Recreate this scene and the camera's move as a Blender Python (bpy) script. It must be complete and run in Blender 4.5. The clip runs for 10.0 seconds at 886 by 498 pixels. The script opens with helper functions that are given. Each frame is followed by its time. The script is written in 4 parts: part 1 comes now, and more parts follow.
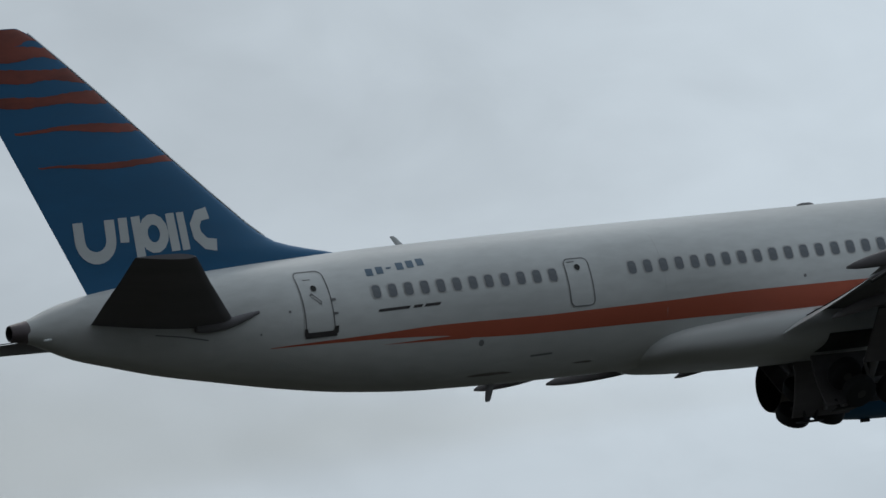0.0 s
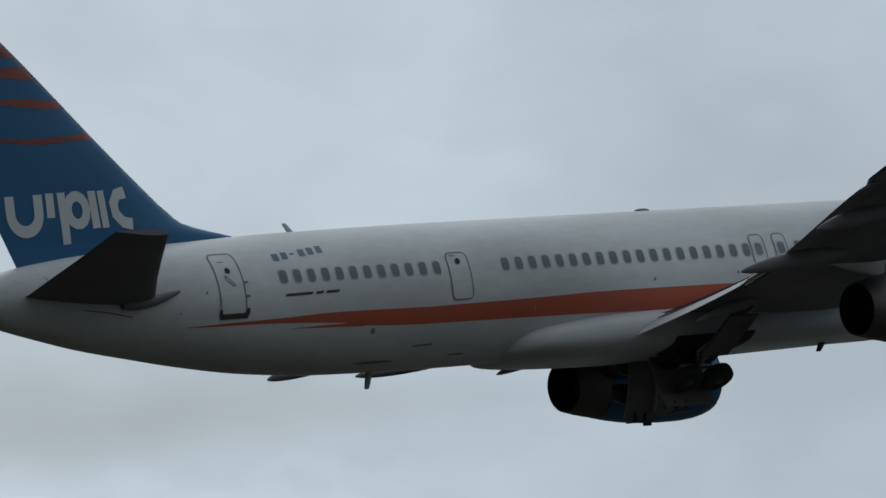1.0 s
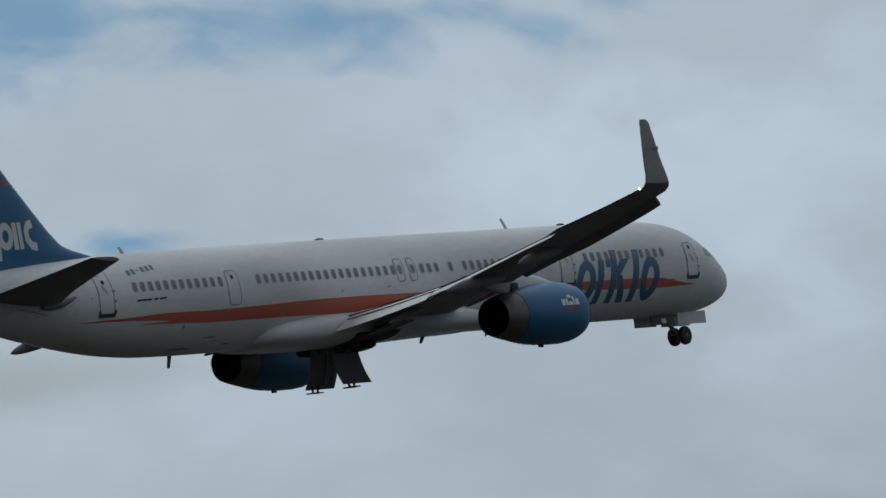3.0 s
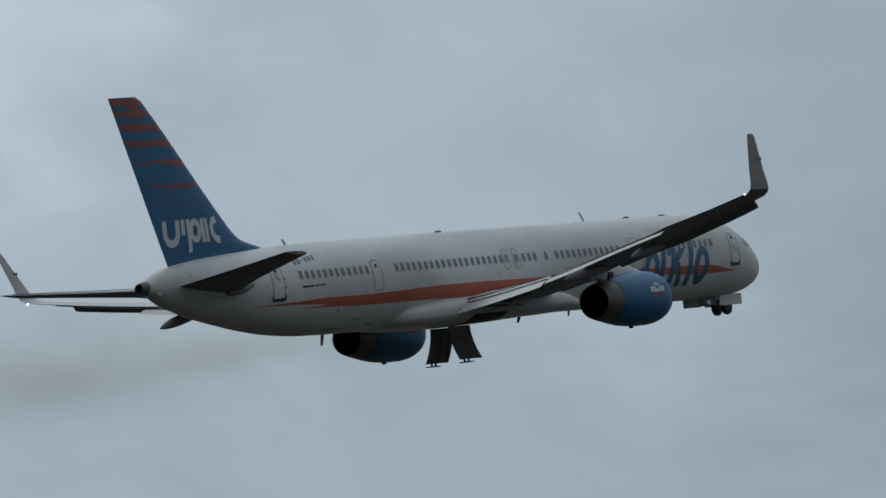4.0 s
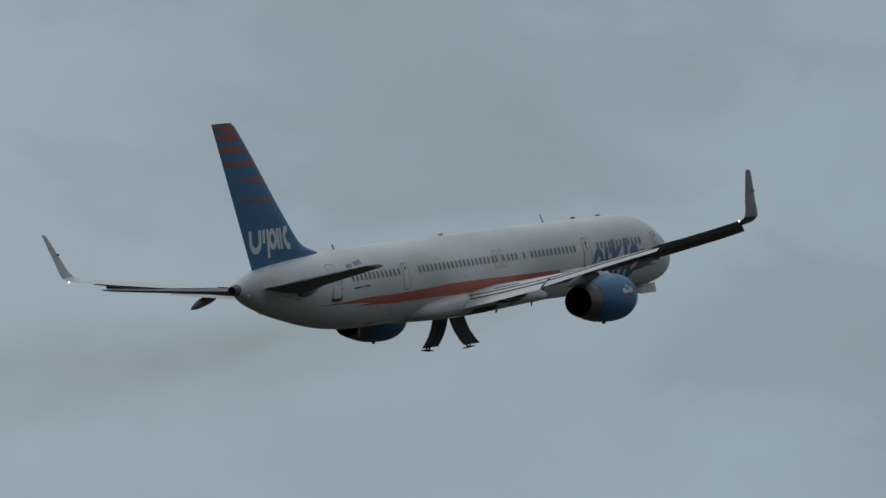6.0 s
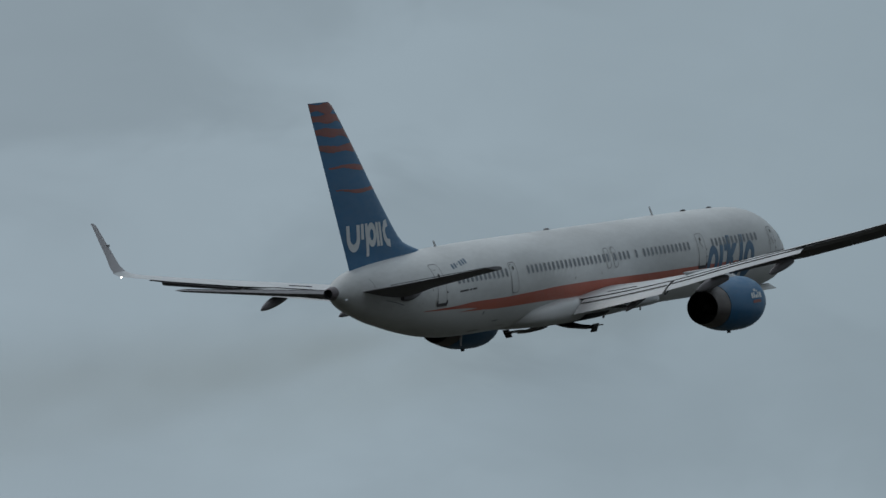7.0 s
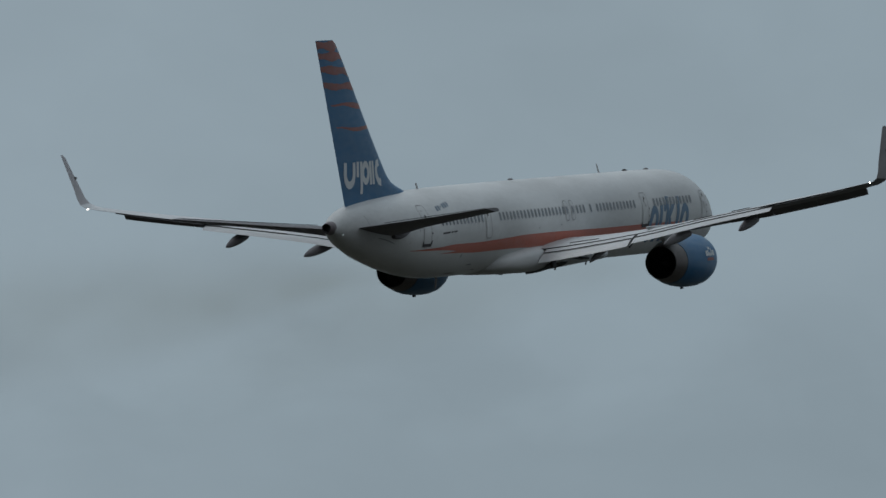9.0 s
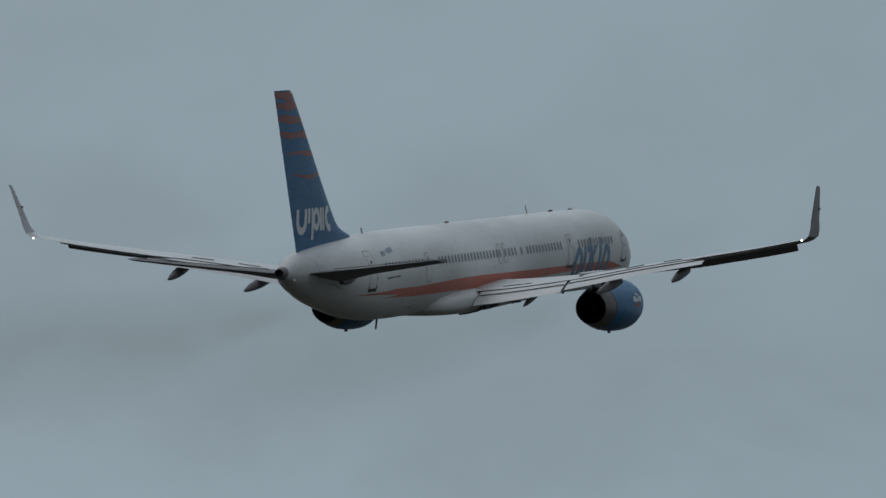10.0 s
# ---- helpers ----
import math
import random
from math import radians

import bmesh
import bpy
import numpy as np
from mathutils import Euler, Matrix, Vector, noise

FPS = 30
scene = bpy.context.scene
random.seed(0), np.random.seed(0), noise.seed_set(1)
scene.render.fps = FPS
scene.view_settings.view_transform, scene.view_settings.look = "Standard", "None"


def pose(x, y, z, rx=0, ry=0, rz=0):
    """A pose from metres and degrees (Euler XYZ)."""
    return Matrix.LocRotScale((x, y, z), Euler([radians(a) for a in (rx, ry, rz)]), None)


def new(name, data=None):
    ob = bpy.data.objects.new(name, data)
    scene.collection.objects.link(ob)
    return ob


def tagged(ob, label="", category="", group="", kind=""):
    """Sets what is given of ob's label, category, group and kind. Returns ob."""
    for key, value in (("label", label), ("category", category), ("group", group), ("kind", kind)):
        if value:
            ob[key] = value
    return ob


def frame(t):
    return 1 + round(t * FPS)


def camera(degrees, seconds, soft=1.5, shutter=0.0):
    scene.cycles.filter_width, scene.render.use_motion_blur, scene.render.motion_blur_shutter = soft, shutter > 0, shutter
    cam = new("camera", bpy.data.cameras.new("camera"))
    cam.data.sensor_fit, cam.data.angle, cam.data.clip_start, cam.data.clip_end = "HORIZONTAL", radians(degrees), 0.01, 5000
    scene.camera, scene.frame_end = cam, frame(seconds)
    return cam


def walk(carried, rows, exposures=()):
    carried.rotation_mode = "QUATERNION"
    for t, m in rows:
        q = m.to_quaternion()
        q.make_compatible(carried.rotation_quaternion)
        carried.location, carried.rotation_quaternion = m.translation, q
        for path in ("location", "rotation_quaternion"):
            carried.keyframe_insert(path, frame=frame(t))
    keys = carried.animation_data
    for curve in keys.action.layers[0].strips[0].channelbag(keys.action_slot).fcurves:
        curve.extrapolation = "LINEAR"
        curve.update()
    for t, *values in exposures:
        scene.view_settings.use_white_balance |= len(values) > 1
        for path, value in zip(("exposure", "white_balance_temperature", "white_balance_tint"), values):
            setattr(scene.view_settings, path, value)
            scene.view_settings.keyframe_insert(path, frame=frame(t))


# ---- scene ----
SOFT = 1.5
EXPOSURES = ()
SUN_YAW, SUN_HEIGHT, SUN_POWER = 75, 60, 0.5
ZENITH, HORIZON = 1.7, 0.68
HAZE_CLEAR = 0.945
# the sky behind the onlooker, away from the sun's side, against the rest
FAR_SIDE = 0.78
# the colour of the cloud, by the cosine of the angle from the take-off heading
SKY_TONES = [(0.0, (0.27, 0.303, 0.335)), (0.28, (0.32, 0.36, 0.398)), (0.45, (0.56, 0.63, 0.69)), (0.62, (0.48, 0.56, 0.63)), (0.75, (0.45, 0.535, 0.61)), (0.83, (0.385, 0.46, 0.53)), (0.9, (0.292, 0.363, 0.416)), (0.95, (0.268, 0.338, 0.385)), (1.0, (0.225, 0.286, 0.329))]
# ---------------------------------------------------------------- camera: a hand-held long lens that pans after the aircraft
EYE = (0.0, 0.0, 1.7)
# seconds, heading, height and lean of the view in degrees
AIM = [
    (0.0, 63.1618, 13.1010, 1.323),
    (0.5, 57.9523, 12.9966, 1.570),
    (1.0, 51.9935, 13.7797, 1.067),
    (1.5, 47.6828, 13.8787, 0.675),
    (1.6, 46.6035, 13.7417, 0.523),
    (2.0, 43.0243, 13.8018, 0.098),
    (2.2, 41.0864, 13.6147, -0.065),
    (2.5, 39.1232, 13.3693, -0.414),
    (2.7, 37.5568, 13.1131, -0.705),
    (3.8, 32.4685, 12.3152, -1.134),
    (4.0, 31.5925, 12.1090, -1.225),
    (4.1, 31.1663, 12.0251, -1.208),
    (4.5, 29.6760, 11.8228, -0.803),
    (5.0, 26.8980, 11.1089, -0.708),
    (5.5, 26.1491, 10.6877, -0.574),
    (5.7, 25.5714, 10.4202, -0.455),
    (6.8, 22.9714, 9.7797, -0.499),
    (7.0, 22.6927, 9.6968, -0.043),
    (7.2, 22.1501, 9.7607, -0.083),
    (7.5, 21.5091, 10.2319, -0.133),
    (8.0, 20.7533, 10.5376, 0.376),
    (8.5, 19.9679, 10.7662, 0.910),
    (9.0, 18.9144, 10.1478, 1.736),
    (9.5, 17.8504, 9.8252, 2.180),
    (10.0, 17.1371, 9.4362, 3.216),
]
# seconds, the aircraft's place in metres and its heading
FLIGHT = [
    (0.0, 177.25, 272.93, 79.37, 0.138),
    (0.5, 194.83, 246.65, 76.49, 0.138),
    (1.0, 228.20, 247.26, 84.77, 0.138),
    (1.5, 259.64, 248.37, 90.43, 0.138),
    (1.6, 267.33, 247.85, 91.18, 0.138),
    (2.0, 297.17, 252.04, 96.35, 0.138),
    (2.2, 324.46, 261.96, 101.32, 0.000),
    (2.5, 345.75, 261.06, 103.63, -0.353),
    (2.7, 359.87, 259.15, 104.11, -0.389),
    (3.8, 440.42, 263.23, 112.91, -0.389),
    (4.0, 455.11, 262.93, 113.95, -0.389),
    (4.1, 460.95, 262.64, 114.25, -0.389),
    (4.5, 489.54, 260.81, 114.85, -0.389),
    (5.0, 527.95, 261.52, 116.57, -0.389),
    (5.5, 563.77, 264.85, 116.97, -0.389),
    (5.7, 567.48, 259.66, 115.61, -0.389),
    (6.8, 491.77, 194.04, 92.80, -0.689),
    (7.0, 500.51, 192.22, 93.61, -0.689),
    (7.2, 511.39, 193.77, 96.68, -0.689),
    (7.5, 525.89, 193.12, 101.62, -0.689),
    (8.0, 551.37, 193.60, 110.07, -0.689),
    (8.5, 551.87, 184.91, 112.02, -0.689),
    (9.0, 519.65, 165.01, 101.76, -0.689),
    (9.5, 515.93, 157.85, 98.30, -0.689),
    (10.0, 538.27, 156.99, 95.57, -0.689),
]
PITCH_UP = 12.0
MAST_FOOT = (52.097, 48.293, 0.0)
MAST_YAW, MAST_LEAN, MAST_H = 40.97, 7.48, 17.689
cam = camera(4.4999, 10.0, soft=SOFT)
walk(cam, [(t, pose(*EYE, 90 + p, 0, y - 90) @ pose(0, 0, 0, 0, 0, r)) for t, y, p, r in AIM], EXPOSURES)



# ---------------------------------------------------------------- world, sun
def make_world():
    w = bpy.data.worlds.new("overcast_sky")
    w.use_nodes = True
    scene.world = w
    nt = w.node_tree
    nt.nodes.clear()
    N, L = nt.nodes.new, nt.links.new
    out, bg = N("ShaderNodeOutputWorld"), N("ShaderNodeBackground")
    sky = N("ShaderNodeTexSky")
    sky.sky_type, sky.sun_disc = "NISHITA", False
    sky.sun_elevation, sky.sun_rotation = radians(SUN_HEIGHT), radians(90 - SUN_YAW)
    blue = N("ShaderNodeMix")
    blue.data_type, blue.blend_type = "RGBA", "MULTIPLY"
    blue.inputs[0].default_value = 1.0
    L(sky.outputs[0], blue.inputs[6])
    blue.inputs[7].default_value = (0.033, 0.059, 0.068, 1)
    co = N("ShaderNodeTexCoord")

    def noise_tex(scale, detail, rough, stretch, dist=0.0):
        m = N("ShaderNodeMapping")
        m.inputs["Scale"].default_value = stretch
        L(co.outputs["Generated"], m.inputs["Vector"])
        n = N("ShaderNodeTexNoise")
        n.inputs["Scale"].default_value, n.inputs["Detail"].default_value = scale, detail
        n.inputs["Roughness"].default_value, n.inputs["Distortion"].default_value = rough, dist
        L(m.outputs[0], n.inputs["Vector"])
        return n.outputs[0]

    def mathn(op, a, b):
        m = N("ShaderNodeMath")
        m.operation = op
        for i, v in enumerate((a, b)):
            if isinstance(v, (int, float)):
                m.inputs[i].default_value = v
            else:
                L(v, m.inputs[i])
        return m.outputs[0]

    def ramp(v, a, b, lo=0.0, hi=1.0):
        m = N("ShaderNodeMapRange")
        m.interpolation_type = "SMOOTHSTEP"
        L(v, m.inputs[0])
        for i, x in enumerate((a, b, lo, hi)):
            m.inputs[i + 1].default_value = x
        return m.outputs[0]

    # how far round from the broken cloud, and how far towards the take-off heading
    def closeness(yaw, high):
        d = N("ShaderNodeVectorMath")
        d.operation = "DOT_PRODUCT"
        L(co.outputs["Generated"], d.inputs[0])
        y, h = radians(yaw), radians(high)
        d.inputs[1].default_value = (math.cos(y) * math.cos(h), math.sin(y) * math.cos(h), math.sin(h))
        return d.outputs["Value"]

    ahead = closeness(0, 10)
    tone = N("ShaderNodeValToRGB")
    L(ahead, tone.inputs[0])
    tone.color_ramp.interpolation = "B_SPLINE"
    stops = SKY_TONES
    tone.color_ramp.elements[0].position, tone.color_ramp.elements[0].color = stops[0][0], (*stops[0][1], 1)
    tone.color_ramp.elements[1].position, tone.color_ramp.elements[1].color = stops[-1][0], (*stops[-1][1], 1)
    for p, c in stops[1:-1]:
        e = tone.color_ramp.elements.new(p)
        e.color = (*c, 1)
    big = noise_tex(14.0, 4.0, 0.5, (1, 1, 1.7))
    fine = noise_tex(55.0, 5.0, 0.55, (1, 1, 1.8), 0.4)
    shade = mathn("ADD", ramp(big, 0.3, 0.7, 0.87, 1.12), ramp(fine, 0.3, 0.7, -0.035, 0.035))
    # the cloud is smoother ahead, where it thickens into haze
    shade = mathn("ADD", 1.0, mathn("MULTIPLY", mathn("SUBTRACT", shade, 1.0), ramp(ahead, 0.84, 0.93, 1.0, 0.45)))
    # the sky overhead is the brighter part of an overcast sky, and its foot the darker
    sep = N("ShaderNodeSeparateXYZ")
    L(co.outputs["Generated"], sep.inputs[0])
    zen = mathn("MULTIPLY", ramp(sep.outputs[2], 0.2, 0.9, 1.0, ZENITH), ramp(sep.outputs[2], 0.0, 0.14, HORIZON, 1.0))
    shade = mathn("MULTIPLY", shade, mathn("MULTIPLY", zen, ramp(sep.outputs[1], -0.55, 0.2, FAR_SIDE, 1.0)))

    def bank(yaw, high, wide, tall):
        """How deep inside a broad bank of cloud, from 1 at its middle to 0 and below outside it."""
        y, h = radians(yaw), radians(high)
        across = N("ShaderNodeVectorMath")
        across.operation = "DOT_PRODUCT"
        L(co.outputs["Generated"], across.inputs[0])
        across.inputs[1].default_value = (-math.sin(y), math.cos(y), 0)
        u = mathn("DIVIDE", across.outputs["Value"], math.cos(h) * radians(wide))
        v = mathn("DIVIDE", mathn("SUBTRACT", sep.outputs[2], math.sin(h)), math.cos(h) * radians(tall))
        return mathn("SUBTRACT", 1.0, mathn("SQRT", mathn("ADD", mathn("MULTIPLY", u, u), mathn("MULTIPLY", v, v)), 0))
    for yaw, high, wide, tall, gain in ((56.0, 11.9, 5.0, 1.3, 0.18), (31.3, 10.9, 4.5, 1.1, -0.12), (34.0, 13.1, 1.8, 0.9, 0.2), (24.8, 11.0, 2.8, 1.3, -0.14), (18.5, 8.9, 6.0, 1.0, -0.08), (42.2, 12.7, 2.2, 0.6, 0.26), (22.6, 9.6, 1.7, 0.65, -0.12)):
        edge = mathn("ADD", bank(yaw, high, wide, tall), ramp(noise_tex(45.0, 4.0, 0.5, (1, 1, 2.0), 0.4), 0.3, 0.7, -0.3, 0.3))
        shade = mathn("MULTIPLY", shade, mathn("ADD", 1.0, mathn("MULTIPLY", ramp(ahead, 0.3, 0.4), ramp(edge, 0.0, 0.7, 0.0, gain))))
    cloud = N("ShaderNodeMix")
    cloud.data_type, cloud.blend_type = "RGBA", "MULTIPLY"
    cloud.inputs[0].default_value = 1.0
    L(tone.outputs[0], cloud.inputs[6])
    comb = N("ShaderNodeCombineXYZ")
    for i in range(3):
        L(shade, comb.inputs[i])
    L(comb.outputs[0], cloud.inputs[7])
    # gaps in the cloud where the blue shows
    # (heading, height, half width and half height in degrees), frayed by two scales of noise
    open_sky = None
    for yaw, high, wide, tall in ((39.42, 13.62, 0.62, 0.26), (40.5, 13.74, 0.95, 0.13), (37.85, 13.98, 0.5, 0.2), (37.5, 14.36, 0.75, 0.16), (36.1, 14.0, 0.95, 0.15), (35.5, 14.35, 0.5, 0.3), (37.25, 12.88, 0.22, 0.07)):
        e = bank(yaw, high, wide, tall)
        open_sky = e if open_sky is None else mathn("MAXIMUM", open_sky, e)
    fray = mathn("ADD", ramp(noise_tex(70.0, 3.0, 0.45, (1, 1, 2.2), 0.5), 0.3, 0.7, -0.7, 0.7), ramp(noise_tex(240.0, 3.0, 0.5, (1, 1, 2.0), 0.3), 0.3, 0.7, -0.12, 0.12))
    gaps = ramp(mathn("ADD", mathn("MAXIMUM", open_sky, -2.5), fray), -0.9, 1.1, 0.0, 0.76)
    mix = N("ShaderNodeMix")
    mix.data_type = "RGBA"
    # only on the side of the sky that the headings name
    L(mathn("MULTIPLY", gaps, ramp(ahead, 0.5, 0.6)), mix.inputs[0])
    L(cloud.outputs[2], mix.inputs[6])
    L(blue.outputs[2], mix.inputs[7])
    L(mix.outputs[2], bg.inputs[0])
    bg.inputs[1].default_value = 1.0
    L(bg.outputs[0], out.inputs[0])


make_world()
sun = new("sun", bpy.data.lights.new("sun", "SUN"))
sun.data.energy, sun.data.angle, sun.data.color = SUN_POWER, radians(25), (1.0, 0.97, 0.93)
sun.rotation_euler = Euler((radians(90 - SUN_HEIGHT), 0, radians(SUN_YAW + 90)))


# ---------------------------------------------------------------- materials
def material(name, colour, rough=0.4, metal=0.0, var=0.12, scale=0.8, fine=9.0, bump=0.0, coat=0.0, streak=(0.35, 1, 1), glow=0.0, spec=0.3):
    m = bpy.data.materials.new(name)
    m.use_nodes = True
    nt = m.node_tree
    b = nt.nodes["Principled BSDF"]
    N, L = nt.nodes.new, nt.links.new
    co, mp = N("ShaderNodeTexCoord"), N("ShaderNodeMapping")
    mp.inputs["Scale"].default_value = streak
    L(co.outputs["Object"], mp.inputs[0])
    big, small = N("ShaderNodeTexNoise"), N("ShaderNodeTexNoise")
    for n, s in ((big, scale), (small, fine)):
        n.inputs["Scale"].default_value, n.inputs["Detail"].default_value = s, 5.0
        L(mp.outputs[0], n.inputs["Vector"])
    add = N("ShaderNodeMath")
    add.operation = "MULTIPLY_ADD"
    L(small.outputs[0], add.inputs[0])
    add.inputs[1].default_value = 0.4
    L(big.outputs[0], add.inputs[2])
    rg = N("ShaderNodeMapRange")
    L(add.outputs[0], rg.inputs[0])
    for i, v in enumerate((0.4, 1.0, 1 - var, 1 + var * 0.6)):
        rg.inputs[i + 1].default_value = v
    mul = N("ShaderNodeVectorMath")
    mul.operation = "SCALE"
    mul.inputs[0].default_value = colour
    L(rg.outputs[0], mul.inputs["Scale"])
    L(mul.outputs[0], b.inputs["Base Color"])
    rr = N("ShaderNodeMapRange")
    L(small.outputs[0], rr.inputs[0])
    for i, v in enumerate((0.3, 0.7, max(0.03, rough - 0.07), rough + 0.09)):
        rr.inputs[i + 1].default_value = v
    L(rr.outputs[0], b.inputs["Roughness"])
    b.inputs["Metallic"].default_value = metal
    b.inputs["Coat Weight"].default_value = coat
    b.inputs["Specular IOR Level"].default_value = spec
    if bump:
        bp = N("ShaderNodeBump")
        bp.inputs["Strength"].default_value, bp.inputs["Distance"].default_value = bump, 0.02
        L(small.outputs[0], bp.inputs["Height"])
        L(bp.outputs[0], b.inputs["Normal"])
    if glow:
        b.inputs["Emission Color"].default_value = (*colour, 1)
        b.inputs["Emission Strength"].default_value = glow
    return m


def haze_material(name, clear):
    """Clear but for a faint smoky tint: patchy, thickest along the plume's middle and thinning out behind."""
    m = bpy.data.materials.new(name)
    m.use_nodes = True
    nt = m.node_tree
    nt.nodes.clear()
    N, L = nt.nodes.new, nt.links.new

    def calc(op, a, b):
        n = N("ShaderNodeMath")
        n.operation = op
        for k, v in enumerate((a, b)):
            if isinstance(v, (int, float)):
                n.inputs[k].default_value = v
            else:
                L(v, n.inputs[k])
        return n.outputs[0]

    def ramp(v, *ends):
        n = N("ShaderNodeMapRange")
        n.interpolation_type = "SMOOTHSTEP"
        L(v, n.inputs[0])
        for k, e in enumerate(ends):
            n.inputs[k + 1].default_value = e
        return n.outputs[0]
    o, tr, co, mp, n, sx = (N("ShaderNodeOutputMaterial"), N("ShaderNodeBsdfTransparent"), N("ShaderNodeTexCoord"), N("ShaderNodeMapping"), N("ShaderNodeTexNoise"), N("ShaderNodeSeparateXYZ"))
    L(co.outputs["Object"], mp.inputs[0])
    mp.inputs["Scale"].default_value = (0.2, 1, 1)
    L(mp.outputs[0], n.inputs["Vector"])
    n.inputs["Scale"].default_value, n.inputs["Detail"].default_value = 0.4, 4
    L(co.outputs["Object"], sx.inputs[0])
    back = calc("SUBTRACT", -25.6, sx.outputs[0])
    mid = calc("SUBTRACT", -2.1, calc("MULTIPLY", back, 0.012))
    tall = calc("ADD", 0.6, calc("MULTIPLY", back, 0.085))
    off = calc("ABSOLUTE", calc("DIVIDE", calc("SUBTRACT", sx.outputs[2], mid), tall), 0)
    thick = calc("MULTIPLY", ramp(off, 0.0, 1.0, 1.0, 0.0), ramp(n.outputs[0], 0.25, 0.75, 0.35, 1.0))
    thick = calc("MULTIPLY", thick, calc("MULTIPLY", ramp(back, 0.0, 18.0, 0.4, 1.0), ramp(back, 40.0, 78.0, 1.0, 0.0)))
    mix = N("ShaderNodeMix")
    mix.data_type = "RGBA"
    L(thick, mix.inputs[0])
    mix.inputs[6].default_value = (1, 1, 1, 1)
    mix.inputs[7].default_value = (clear, clear * 0.993, clear * 0.98, 1)
    L(mix.outputs[2], tr.inputs[0])
    L(tr.outputs[0], o.inputs[0])
    return m


WHITE = material("white_paint", (0.55, 0.565, 0.562), 0.5, var=0.26, scale=0.45, fine=5.0, coat=0.03, spec=0.15)
FAIR = material("grey_white_paint", (0.52, 0.535, 0.54), 0.5, var=0.16, scale=0.7, fine=4.0, spec=0.15)
TIPGREY = material("winglet_grey_paint", (0.37, 0.36, 0.37), 0.5, var=0.2, scale=1.2, spec=0.15)
BLUE = material("blue_paint", (0.017, 0.104, 0.22), 0.42, var=0.13, fine=4.0, coat=0.08, spec=0.2)
LOGO_BLUE = material("logo_blue_paint", (0.028, 0.1, 0.19), 0.35, var=0.15)
ORANGE = material("orange_paint", (0.44, 0.105, 0.06), 0.38, var=0.16)
TAILORANGE = material("tail_orange_paint", (0.22, 0.05, 0.032), 0.38, var=0.4, scale=1.5)
LETTER = material("off_white_paint", (0.52, 0.55, 0.555), 0.4, var=0.1)
# wing grey, made darker than the paint to carry the shade underneath
SHADED_WING = material("wing_grey_with_shade", (0.19, 0.185, 0.195), 0.55, var=0.22, scale=1.2, spec=0.2, streak=(1, 0.35, 1))
# the lit counterpart, for the wing's upper faces
WINGTOP = material("wing_top_lit_grey", (0.5, 0.51, 0.515), 0.45, var=0.18, scale=1.0, spec=0.25, streak=(1, 0.35, 1))
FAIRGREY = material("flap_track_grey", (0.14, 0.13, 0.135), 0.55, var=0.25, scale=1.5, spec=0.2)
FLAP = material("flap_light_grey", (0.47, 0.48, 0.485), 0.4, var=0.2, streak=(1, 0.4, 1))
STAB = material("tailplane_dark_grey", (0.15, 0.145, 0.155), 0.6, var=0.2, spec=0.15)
METAL = material("nozzle_metal", (0.11, 0.1, 0.095), 0.5, 0.7, var=0.3, scale=2.0)
CONE = material("tail_cone_metal", (0.13, 0.11, 0.115), 0.5, 0.4, var=0.4, scale=3.0)
BARE = material("bare_aluminium", (0.6, 0.6, 0.6), 0.28, 0.85, var=0.15)
SOOT = material("sooty_metal", (0.03, 0.03, 0.032), 0.6, 0.4, var=0.3)
RUBBER = material("tyre_rubber", (0.022, 0.022, 0.024), 0.75, var=0.25, fine=20)
STEEL = material("gear_steel", (0.32, 0.32, 0.33), 0.4, 0.6, var=0.25)
REG = material("thin_blue_lettering", (0.075, 0.125, 0.18), 0.4, var=0.2)
HUB = material("brake_dusted_hub", (0.09, 0.088, 0.088), 0.55, 0.5, var=0.3)
PANE = material("window_glass", (0.15, 0.165, 0.185), 0.2, var=0.3, scale=3.0)
RIM = material("window_rim", (0.42, 0.42, 0.42), 0.4, var=0.1)
LINE = material("panel_gap", (0.19, 0.19, 0.195), 0.6, var=0.3)
SCUFF = material("dark_scuff_plate", (0.05, 0.045, 0.045), 0.6, var=0.4, scale=6)
STAIN = material("oily_stain", (0.2, 0.18, 0.17), 0.5, var=0.4, scale=4)
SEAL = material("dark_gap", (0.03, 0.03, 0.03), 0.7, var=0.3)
GLOW = material("lit_tail_light", (1.0, 0.95, 0.85), 0.3, glow=3.5)
MAST = material("painted_dark_steel", (0.022, 0.015, 0.038), 0.5, 0.3, var=0.35, fine=25, bump=0.2)
GRASS = material("airfield_grass", (0.034, 0.033, 0.025), 0.9, var=0.45, scale=0.05, fine=1.5, bump=0.6, streak=(1, 1, 1))
DOORGREY = material("primer_grey", (0.13, 0.12, 0.122), 0.65, var=0.25, scale=2.0, spec=0.15)
HAZE = haze_material("exhaust_haze_thin", HAZE_CLEAR)


# ---------------------------------------------------------------- mesh helpers
def mesh_ob(name, bm, mat, parent=None, label="", smooth=True):
    me = bpy.data.meshes.new(name)
    bmesh.ops.recalc_face_normals(bm, faces=bm.faces)
    bm.to_mesh(me)
    bm.free()
    for p in me.polygons:
        p.use_smooth = smooth
    if smooth:
        me.set_sharp_from_angle(angle=radians(40))
    me.materials.append(mat)
    ob = new(name, me)
    if parent:
        ob.parent = parent
    return tagged(ob, label) if label else ob


def part(name, bm, mat, parent, label="", smooth=True):
    return mesh_ob(name, bm, mat, parent, label, smooth)


